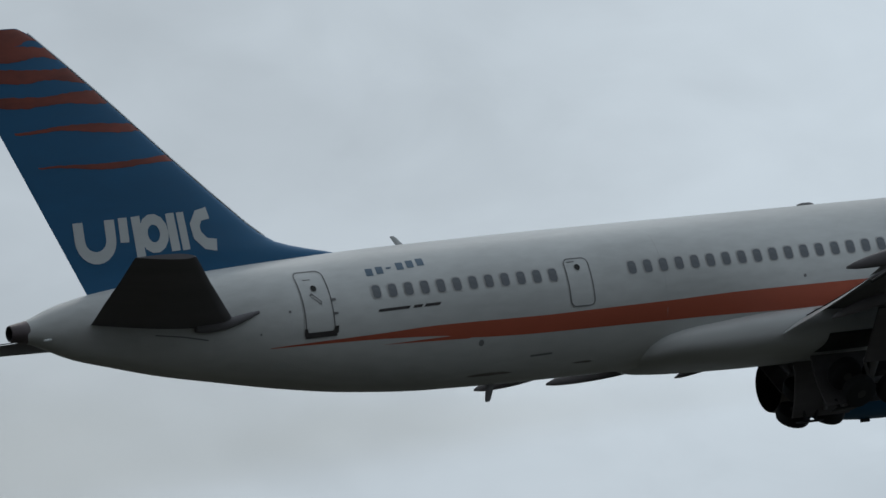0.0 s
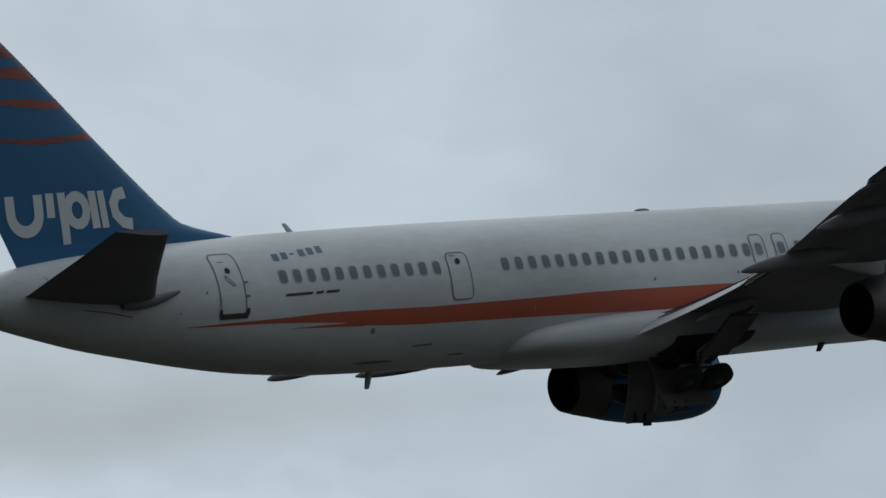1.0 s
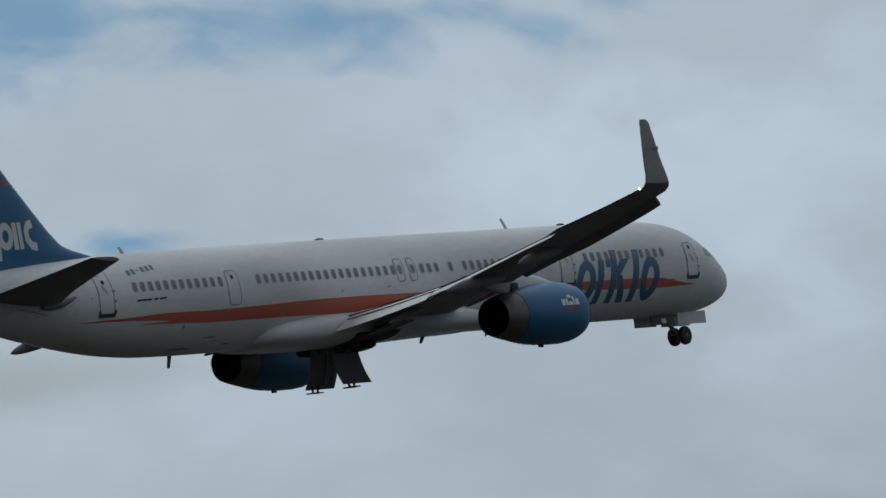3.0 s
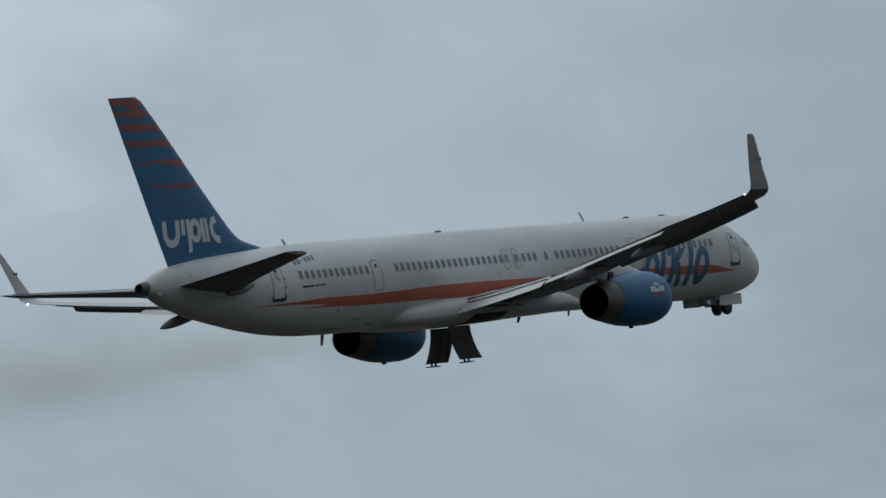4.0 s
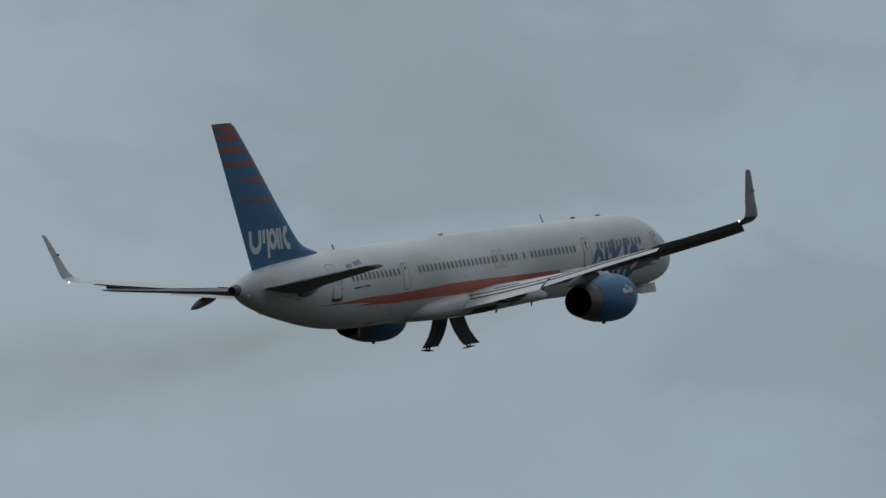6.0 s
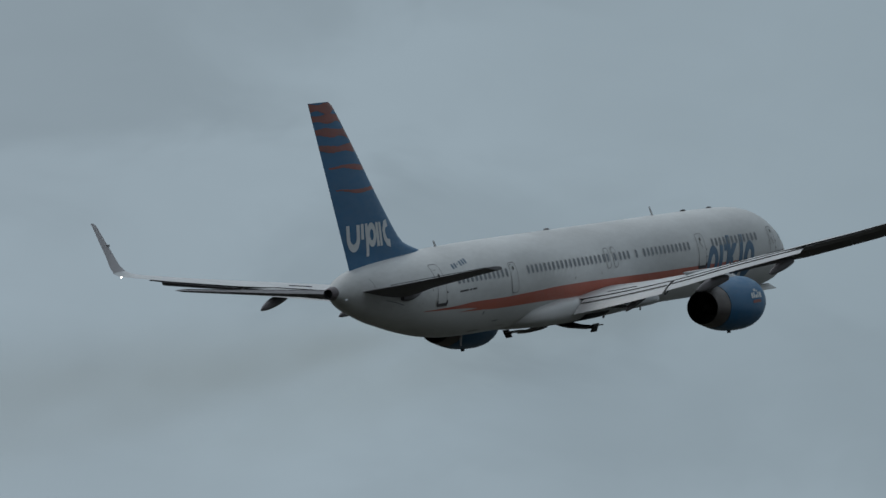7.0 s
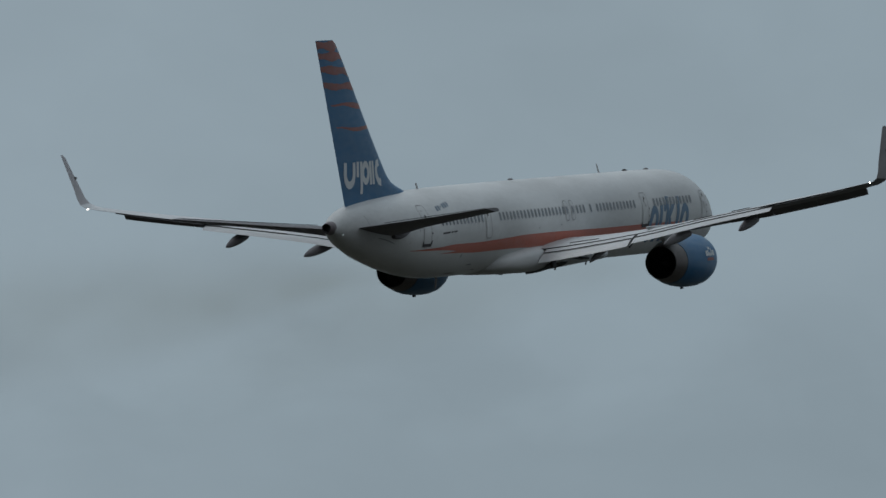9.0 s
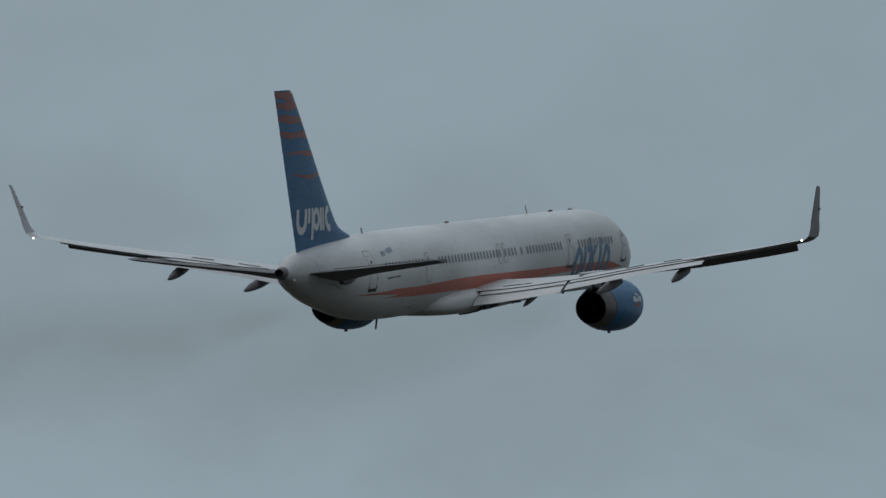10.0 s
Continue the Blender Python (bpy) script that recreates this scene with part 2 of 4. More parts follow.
def loft(rings, closed=True, caps=True):
    """A skin over rings of equal point counts."""
    bm = bmesh.new()
    vs = [[bm.verts.new(p) for p in r] for r in rings]
    n = len(rings[0])
    for a, b in zip(vs, vs[1:]):
        for i in range(n if closed else n - 1):
            j = (i + 1) % n
            bm.faces.new((a[i], a[j], b[j], b[i]))
    if caps and closed:
        bm.faces.new(vs[0][::-1])
        bm.faces.new(vs[-1])
    return bm


def tube(path, radii, n=12):
    """A round bar along a path."""
    rings = []
    path = [Vector(p) for p in path]
    for i, p in enumerate(path):
        d = (path[min(i + 1, len(path) - 1)] - path[max(i - 1, 0)]).normalized()
        a = d.orthogonal().normalized()
        if abs(d.z) < 0.9:
            a = d.cross(Vector((0, 0, 1))).normalized()
        elif abs(d.x) < 0.9:
            a = d.cross(Vector((1, 0, 0))).normalized()
        b = d.cross(a)
        r = radii[i] if isinstance(radii, (list, tuple)) else radii
        rings.append([p + (a * math.cos(2 * math.pi * k / n) + b * math.sin(2 * math.pi * k / n)) * r for k in range(n)])
    return loft(rings)


def box(lo, hi, bevel=0.0):
    bm = bmesh.new()
    bmesh.ops.create_cube(bm, size=1)
    c = (Vector(lo) + Vector(hi)) / 2
    s = Vector(hi) - Vector(lo)
    for v in bm.verts:
        v.co = Vector((v.co.x * s.x, v.co.y * s.y, v.co.z * s.z)) + c
    if bevel:
        bmesh.ops.bevel(bm, geom=bm.edges[:], offset=bevel, segments=2, affect="EDGES", profile=0.5)
    return bm


def lathe(profile, axis_y, axis_z, n=48):
    """A body turned round a fore-and-aft axis: profile of (x, r)."""
    rings = []
    for x, r in profile:
        rings.append([(x, axis_y + r * math.cos(2 * math.pi * k / n), axis_z + r * math.sin(2 * math.pi * k / n)) for k in range(n)])
    return loft(rings, caps=False)


def smooth_curve(pts):
    """A monotone cubic through (s, value) pairs."""
    s = np.array([p[0] for p in pts], float)
    v = np.array([p[1] for p in pts], float)
    h, d = np.diff(s), np.diff(v) / np.diff(s)
    m = np.zeros(len(s))
    m[0], m[-1] = d[0], d[-1]
    for i in range(1, len(s) - 1):
        if d[i - 1] * d[i] > 0:
            w1, w2 = 2 * h[i] + h[i - 1], h[i] + 2 * h[i - 1]
            m[i] = (w1 + w2) / (w1 / d[i - 1] + w2 / d[i])

    def f(x):
        x = min(max(x, s[0]), s[-1])
        i = min(int(np.searchsorted(s, x, side="right")) - 1, len(s) - 2)
        t = (x - s[i]) / h[i]
        return float((2 * t ** 3 - 3 * t ** 2 + 1) * v[i] + (t ** 3 - 2 * t ** 2 + t) * h[i] * m[i] + (-2 * t ** 3 + 3 * t ** 2) * v[i + 1] + (t ** 3 - t ** 2) * h[i] * m[i + 1])
    return f


# ---------------------------------------------------------------- the airliner: x forward, y to its left, z up; nose at x = 0.25
NOSE = 0.25
top_of = smooth_curve([(0, -0.85), (0.06, -0.62), (0.2, -0.42), (0.5, -0.12), (1.0, 0.21), (1.6, 0.55), (2.4, 1.06), (3.2, 1.46), (4.2, 1.76), (5.6, 1.96), (7.2, 2.02), (12, 2.05),
                       (36, 2.05), (42, 1.99), (45, 1.90), (48, 1.74), (51, 1.45), (52.2, 1.22), (52.8, 1.02), (53.2, 0.87), (53.6, 0.8)])
bottom_of = smooth_curve([(0, -0.85), (0.06, -1.08), (0.2, -1.25), (0.5, -1.44), (1, -1.63), (2, -1.86), (3.5, -2.0), (5.5, -2.03), (30, -2.04), (38, -2.13), (41, -2.10), (43.5, -1.94), (45.6, -1.66), (47.4, -1.34),
                          (49.3, -0.98), (50.7, -0.63), (51.9, -0.30), (52.8, 0.1), (53.2, 0.25), (53.6, 0.32)])
half_of = smooth_curve([(0, 0), (0.06, 0.25), (0.2, 0.44), (0.5, 0.70), (1, 1.0), (2, 1.41), (3.5, 1.73), (5, 1.85), (7, 1.88), (43, 1.88), (45.5, 1.75), (48, 1.46), (50.5, 1.0), (52.3, 0.6), (53.2, 0.31), (53.6, 0.25)])
mid_of = smooth_curve([(0, -0.85), (0.5, -0.75), (2, -0.45), (5, 0.0), (7, 0.05), (42, 0.05), (46, 0.12), (50, 0.38), (53.6, 0.55)])


def hull_half(x, z):
    """Half the fuselage's width at a station and height."""
    s = NOSE - x
    m = mid_of(s)
    b = (top_of(s) - m) if z > m else (m - bottom_of(s))
    return half_of(s) * math.sqrt(max(0.0, 1 - ((z - m) / max(b, 1e-4)) ** 2))


def hull_y(x, z, off=0.012, side=-1):
    return side * (hull_half(x, z) + off)


def fuselage(air):
    stations = [0, 0.03, 0.06, 0.12, 0.2, 0.35, 0.5, 0.75, 1.0, 1.3, 1.6, 2, 2.4, 2.8, 3.2, 3.7, 4.2, 4.8, 5.4, 6, 6.6, 7.2] + [7.2 + 1.0 * i for i in range(1, 30)] + [37 + 0.4 * i for i in range(42)]
    stations = [s for s in stations if s <= 53.2] + [53.3]
    n = 96
    rings = []
    for s in stations:
        t, b, w, m = top_of(s), bottom_of(s), half_of(s), mid_of(s)
        ring = []
        for k in range(n):
            a = 2 * math.pi * k / n
            c, q = math.cos(a), math.sin(a)
            ring.append((NOSE - s, w * c, m + (t - m if q > 0 else m - b) * q))
        rings.append(ring)
    ob = part("fuselage", loft(rings), WHITE, air, "white-painted metal fuselage skin, dulled by grime")
    # tail cone end with the auxiliary exhaust
    xe = NOSE - 53.6
    bm = lathe([(xe + 0.44, 0.3), (xe + 0.4, 0.318), (xe + 0.1, 0.265), (xe - 0.06, 0.235), (xe - 0.1, 0.22), (xe - 0.11, 0.2), (xe + 0.15, 0.18), (xe + 0.16, 0.0)], 0, 0.56, 32)
    cone = part("exhaust_cone", bm, CONE, air, "brown heat-stained metal end of the tail cone")
    part("exhaust_hole", lathe([(xe - 0.112, 0.205), (xe - 0.09, 0.17), (xe + 0.12, 0.165), (xe + 0.13, 0.0)], 0, 0.56, 24), SOOT, cone, "soot-black exhaust hole")
    return ob


def flat_fill(loops, cuts=0.25):
    """Polygons in (x, z), cut up finely so that they can follow a curved skin."""
    bm = bmesh.new()
    for lp in loops:
        vs = [bm.verts.new((x, 0, z)) for x, z in lp]
        if len(vs) <= 4:
            bm.faces.new(vs)
        else:
            es = [bm.edges.new((vs[i], vs[(i + 1) % len(vs)])) for i in range(len(vs))]
            bmesh.ops.triangle_fill(bm, use_beauty=True, edges=es)
    bmesh.ops.remove_doubles(bm, verts=bm.verts, dist=1e-5)
    xs, zs = [v.co.x for v in bm.verts], [v.co.z for v in bm.verts]
    for axis, lo, hi, step in ((0, min(xs), max(xs), cuts * 2.5), (2, min(zs), max(zs), cuts)):
        for i in range(1, int((hi - lo) / step) + 1):
            co, no = [0, 0, 0], [0, 0, 0]
            co[axis], no[axis] = lo + i * step, 1
            bmesh.ops.bisect_plane(bm, geom=bm.verts[:] + bm.edges[:] + bm.faces[:], plane_co=co, plane_no=no, dist=1e-5)
    return bm


def decal(name, loops, mat, parent, skin=hull_y, off=0.012, side=-1, label="", cuts=0.25):
    """Paint or a thin plate that follows the skin."""
    bm = flat_fill(loops, cuts)
    for v in bm.verts:
        v.co.y = skin(v.co.x, v.co.z, off, side)
    return part(name, bm, mat, parent, label)


def ribbon(path, width, close=False):
    """Quads in (x, z) along a path: a painted line of even width."""
    p = [Vector((a, b)) for a, b in path]
    n = len(p)
    left, right = [], []
    for i in range(n):
        a = p[(i - 1) % n] if (close or i) else p[i]
        b = p[(i + 1) % n] if (close or i < n - 1) else p[i]
        d = (b - a).normalized()
        q = Vector((-d.y, d.x)) * width / 2
        left.append(p[i] + q)
        right.append(p[i] - q)
    return [[tuple(left[i]), tuple(left[(i + 1) % n]), tuple(right[(i + 1) % n]), tuple(right[i])] for i in range(n if close else n - 1)]


def round_rect(x0, z0, x1, z1, r, k=4, lean=0.0):
    out = []
    for cx, cz, a0 in ((x1 - r, z1 - r, 0), (x0 + r, z1 - r, 90), (x0 + r, z0 + r, 180), (x1 - r, z0 + r, 270)):
        for i in range(k + 1):
            a = radians(a0 + 90 * i / k)
            out.append((cx + r * math.cos(a), cz + r * math.sin(a)))
    return [(x + lean * (z - z0), z) for x, z in out]


def oval(cx, cz, rx, rz, lean=0.0, n=20, a0=0, a1=360):
    return [(cx + rx * math.cos(radians(a0 + (a1 - a0) * i / n)) + lean * rz * math.sin(radians(a0 + (a1 - a0) * i / n)), cz + rz * math.sin(radians(a0 + (a1 - a0) * i / n))) for i in range(n if a1 - a0 == 360 else n + 1)]


WINDOW_Z, PITCH, REAR = 0.5, 0.508, -43.0


def window_stations():
    u = list(range(0, 12)) + [16 + i for i in range(19)] + [37.95, 38.95, 39.95, 41.9] + [43.85 + i for i in range(12)] + [60.85 + i for i in range(12)]
    return [REAR + PITCH * a for a in u]


def cabin_windows(air):
    """One window with its pane, then the same mesh at each station."""
    first = {}
    for side in (-1, 1):
        for x in window_stations():
            for name, mat, w, h, off in (("cabin_window", RIM, 0.31, 0.43, 0.008), ("pane", PANE, 0.25, 0.37, 0.016)):
                key = (name, side)
                if key not in first:
                    loops = [round_rect(-w / 2, WINDOW_Z - h / 2, w / 2, WINDOW_Z + h / 2, 0.09, 3)]
                    bm = flat_fill(loops, 0.2)
                    for v in bm.verts:
                        v.co.y = hull_y(-20, v.co.z, off, side)
                    ob = part(name, bm, mat, air)
                    first[key] = ob.data
                else:
                    ob = new(name, first[key])
                    ob.parent = air
                if name == "cabin_window":
                    ob.location = (x, 0, 0)
                    rim = ob
                else:
                    ob.parent = rim


def cabin_door(air, name, x0, x1, z0, z1, lean=0.0, sill=False, window=None, handle=True, glass=False, label=""):
    lp = round_rect(x0, z0, x1, z1, 0.16, 4, lean)
    door = decal(name, [lp], WHITE, air, off=0.010, label=label, cuts=0.15)
    decal("door_gap", ribbon(lp, 0.036, True), LINE, door, off=0.018, cuts=0.15)
    xm, h = (x0 + x1) / 2, z1 - z0
    if glass:
        decal("pane", [round_rect(xm - 0.13, WINDOW_Z - 0.18, xm + 0.13, WINDOW_Z + 0.18, 0.1)], PANE, door, off=0.02, cuts=0.15)
        decal("window_rim", ribbon(round_rect(xm - 0.15, WINDOW_Z - 0.2, xm + 0.15, WINDOW_Z + 0.2, 0.11), 0.04, True), RIM, door, off=0.022, cuts=0.15)
    else:
        zc = window if window is not None else z0 + h * 0.83
        decal("peep_window", [oval(xm + lean * (zc - z0), zc, 0.085, 0.09)], SEAL, door, off=0.034, cuts=0.15)
    if handle:
        a = Vector((xm - 0.05, z0 + h * (0.68 if window is None else 0.55)))
        decal("handle_recess", [[(a.x - 0.14, a.y + 0.10), (a.x - 0.06, a.y + 0.16), (a.x + 0.2, a.y - 0.12), (a.x + 0.16, a.y - 0.2)]], LINE, door, off=0.022, cuts=0.15)
        decal("handle", ribbon([(a.x - 0.08, a.y + 0.08), (a.x + 0.15, a.y - 0.14)], 0.05), RIM, door, off=0.03, cuts=0.15)
    if sill:
        decal("sill_plate", [[(x0 - 0.03, z0 - 0.1), (x1 + 0.05, z0 - 0.1), (x1 + 0.05, z0 + 0.05), (x0 - 0.03, z0 + 0.05)], [(x0 - 0.06, z0 - 0.05), (x0 + 0.05, z0 - 0.02), (x0 + 0.04, z0 + 0.16), (x0 - 0.06, z0 + 0.16)],
                             [(x1 - 0.05, z0 - 0.02), (x1 + 0.1, z0 - 0.02), (x1 + 0.12, z0 + 0.18), (x1 + 0.0, z0 + 0.16)]], SCUFF, door, off=0.028, label="dark scuffed sill plate", cuts=0.15)
        for zz in (0.28, 0.5):
            decal("hinge", [round_rect(x1 - 0.02, z0 + h * zz - 0.03, x1 + 0.14, z0 + h * zz + 0.04, 0.02, 2)], LINE, door, off=0.026, cuts=0.15)
    return door


def livery(air):
    up = smooth_curve([(-46.3, -0.725), (-43.3, -0.67), (-41, -0.59), (-38, -0.6), (-36.2, -0.57), (-34, -0.53), (-31.2, -0.46), (-28, -0.45), (-24, -0.47), (-18, -0.5), (-12, -0.5), (-6.9, -0.54), (-5.4, -0.74), (-4.1, -0.88)])
    lo = smooth_curve([(-46.3, -0.745), (-43.4, -0.80), (-42.4, -0.83), (-41.6, -0.86), (-40.9, -0.9), (-40.2, -1.0), (-38, -1.06), (-32.7, -1.05), (-29, -1.08), (-24, -1.02), (-18, -0.9), (-13.4, -0.82), (-7, -0.95), (-5.6, -0.93), (-4.1, -0.9)])
    n = 110
    xs = [-46.3 + (46.3 - 4.1) * i / n for i in range(n + 1)]
    ob = decal("orange_stripe", [[(a, up(a)), (b, up(b)), (b, lo(b)), (a, lo(a))] for a, b in zip(xs, xs[1:])], ORANGE, air, off=0.005, label="tapering orange painted stripe", cuts=0.2)
    decal("stripe_prong", [[(-43.0, -0.965), (-41.2, -1.0), (-40.2, -1.02), (-40.2, -0.9), (-40.9, -0.915), (-41.8, -0.935)]], ORANGE, air, off=0.0045, cuts=0.2)
    decal("stripe_prong", [[(-6.9, -0.6), (-6.2, -0.66), (-5.6, -0.62), (-6.0, -0.74), (-6.9, -0.78)]], ORANGE, air, off=0.0065, cuts=0.2)
    # the airline's mark, in plain shapes
    zb, k = -1.41, 0.15

    def ring(x, w, z0, z1, name="mark_shape"):
        c = ((x + w / 2), (z0 + z1) / 2)
        decal(name, ribbon(oval(c[0] + k * (c[1] - zb), c[1], w / 2 - 0.2, (z1 - z0) / 2 - 0.2, k), 0.42, True), LOGO_BLUE, air, off=0.011, cuts=0.15)

    def bar(x, w, z0, z1):
        decal("mark_shape", [[(x + k * (z0 - zb), z0), (x + w + k * (z0 - zb), z0), (x + w + k * (z1 - zb), z1), (x + k * (z1 - zb), z1)]], LOGO_BLUE, air, off=0.0125, cuts=0.15)
    ring(-13.05, 1.38, zb, 0.36)
    bar(-11.55, 0.44, zb, 0.34)
    bar(-10.98, 0.34, 0.02, 0.34)
    bar(-10.60, 0.44, zb, 0.74)
    decal("mark_shape", [[(-9.98, -0.5), (-9.02, 0.34), (-9.62, 0.34), (-10.02, -0.05)]], LOGO_BLUE, air, off=0.0135, cuts=0.15)
    decal("mark_shape", [[(-9.98, -0.3), (-9.62, -0.32), (-9.25, zb), (-9.75, zb)]], LOGO_BLUE, air, off=0.0135, cuts=0.15)
    bar(-8.98, 0.44, zb, 0.70)
    ring(-8.35, 1.34, zb, 0.36)
    # registration and type marking as plain bars
    for i in range(6):
        x = -43.12 + i * 0.335
        w, h = (0.22, 0.22) if i != 2 else (0.16, 0.06)
        z = 0.98 + 0.035 * i + (0.09 if i == 2 else 0)
        decal("registration_bar", [[(x, z), (x + w, z), (x + w + 0.03, z + h), (x + 0.03, z + h)]], REG, air, off=0.011, cuts=0.12)
    for i, (a, b) in enumerate(((0, 0.98), (1.1, 1.38), (1.46, 1.95))):
        decal("type_bar", [[(-43.08 + a, -0.08 + 0.02 * a), (-43.08 + b, -0.08 + 0.02 * b), (-43.01 + b, 0.0 + 0.02 * b), (-43.01 + a, 0.0 + 0.02 * a)]], SCUFF, air, off=0.011, cuts=0.12)
    # outflow valve, vents and small panels
    for x, z, r, m in ((-39.85, -1.17, 0.085, LINE), (-29.4, -0.2, 0.05, LINE), (-26.2, -0.15, 0.045, LINE), (-45.7, 0.18, 0.04, LINE), (-37.35, 0.32, 0.035, LINE), (-46.6, -0.35, 0.03, LINE)):
        decal("vent", [oval(x, z, r, r)], m, air, off=0.012, cuts=0.2)
    decal("access_panel", ribbon([(-38.2, -1.62), (-37.5, -1.6)], 0.05), LINE, air, off=0.012, cuts=0.1)
    rnd = random.Random(11)
    for x, z, w, h in ((-39.3, -1.95, 1.5, 0.07), (-36.4, -1.88, 0.7, 0.05)):
        lo, hi = [], []
        for i in range(9):
            f = i / 8
            q = math.sin(math.pi * f) ** 0.5 * h / 2
            lo.append((x + w * (f - 0.5), z - q * rnd.uniform(0.6, 1.3)))
            hi.append((x + w * (f - 0.5), z + q * rnd.uniform(0.6, 1.3)))
        decal("belly_stain", [[lo[i], lo[i + 1], hi[i + 1], hi[i]] for i in range(8)], STAIN, air, off=0.006, cuts=0.2)
    decal("access_panel", [round_rect(-46.15, -1.27, -45.75, -1.13, 0.03)], LETTER, air, off=0.01, cuts=0.2)
    for x, z in ((-36.75, 0.83), (-44.95, 1.05)):
        decal("door_placard", [[(x - 0.12, z - 0.012), (x + 0.12, z - 0.012), (x + 0.12, z + 0.012), (x - 0.12, z + 0.012)]], LINE, air, off=0.024, cuts=0.2)
    for sx in (-47.9, -33.9, -20.2):
        decal("skin_joint", ribbon([(sx, -0.95 + 0.1 * i) for i in range(25)], 0.012), RIM, air, off=0.004, cuts=0.2)


def cockpit(air):
    for side in (-1, 1):
        for lp in ([(-1.95, 0.72), (-2.3, 0.66), (-2.32, 0.22), (-1.72, 0.2), (-1.6, 0.4)], [(-2.42, 0.66), (-2.85, 0.58), (-2.95, 0.28), (-2.42, 0.22)],
                   [(-1.5, 0.42), (-1.62, 0.2), (-1.28, 0.12), (-1.05, 0.22)]):
            decal("cockpit_window", [lp], PANE, air, off=0.012, side=side, cuts=0.12)


def belly_fairing(air):
    prof = [(-34.6, 0.35, -1.75, -1.93), (-34.25, 1.25, -1.5, -2.1), (-33.6, 1.7, -1.28, -2.18), (-32.4, 1.92, -1.12, -2.24), (-30, 2.06, -0.95, -2.28), (-26, 2.1, -0.92, -2.24), (-22.5, 2.06, -0.95, -2.14), (-20.5, 1.95, -1.1, -2.08), (-19, 1.7, -1.4, -2.05), (-17.8, 0.9, -1.8, -1.98)]
    fs = [smooth_curve([(-p[0], p[i]) for p in prof][::-1]) for i in (1, 2, 3)]
    rings = []
    for i in range(57):
        x = -34.6 + 16.8 * i / 56
        w, t, b = (f(-x) for f in fs)
        c, h = (t + b) / 2, (t - b) / 2
        ring = []
        for k in range(48):
            a = 2 * math.pi * k / 48
            ca, sa = math.cos(a), math.sin(a)
            ring.append((x, w * math.copysign(abs(ca) ** 0.62, ca), c + h * math.copysign(abs(sa) ** 0.75, sa)))
        rings.append(ring)
    body = part("belly_fairing", loft(rings), FAIR, air, "grey-white wing root and belly fairing")
    # near-black sheets laid on the fairing for the shade of the open wheel wells
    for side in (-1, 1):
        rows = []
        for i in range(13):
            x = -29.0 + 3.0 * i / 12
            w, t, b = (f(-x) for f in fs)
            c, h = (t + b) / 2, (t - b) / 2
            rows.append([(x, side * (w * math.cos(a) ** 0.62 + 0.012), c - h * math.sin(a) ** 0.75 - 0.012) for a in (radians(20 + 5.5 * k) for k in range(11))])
        part("wheel_well_shade", loft(rows, closed=False), SEAL, body, "near-black sheet standing for the shade inside the main wheel well")


def foil(le, te, thick, n=16, drop=0.0):
    """An aerofoil section between two points, in the plane of its chord and up."""
    le, te = Vector(le), Vector(te)
    c = te - le
    up = Vector((0, 0, 1))
    L = c.length
    pts = []
    ts = [(1 - math.cos(math.pi * i / n)) / 2 for i in range(n + 1)]
    f = lambda t: 5 * thick * (0.2969 * math.sqrt(t) - 0.126 * t - 0.3516 * t * t + 0.2843 * t ** 3 - 0.1026 * t ** 4)
    for t in ts:
        pts.append(le + c * t + up * (f(t) * L * 1.0 + drop * L * 4 * t * (1 - t)))
    for t in ts[-2:0:-1]:
        pts.append(le + c * t - up * (f(t) * L * 0.85 - drop * L * 4 * t * (1 - t)))
    return pts


wing_z = smooth_curve([(0, -1.3), (2, -1.18), (6.5, -0.66), (10, -0.06), (14, 0.55), (17, 1.02), (19.2, 1.42)])
wing_le = smooth_curve([(0, -20.6), (2, -21.9), (6.5, -24.4), (19.2, -31.2)])
wing_te = smooth_curve([(0, -29.9), (2, -29.75), (6.5, -29.45), (14, -31.55), (19.2, -33.1)])


def wing_inc(y):
    """A quarter of the rise of the leading edge over the trailing edge."""
    return 0.005 - 0.025 * min(1.0, y / 9)


def aft_z(y):
    return wing_z(y) - 2 * wing_inc(y)


def lit_tops(ob, upper):
    """A paler colour on the faces that look up, as if lit from above."""
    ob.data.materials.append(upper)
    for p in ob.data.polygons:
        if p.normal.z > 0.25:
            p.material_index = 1


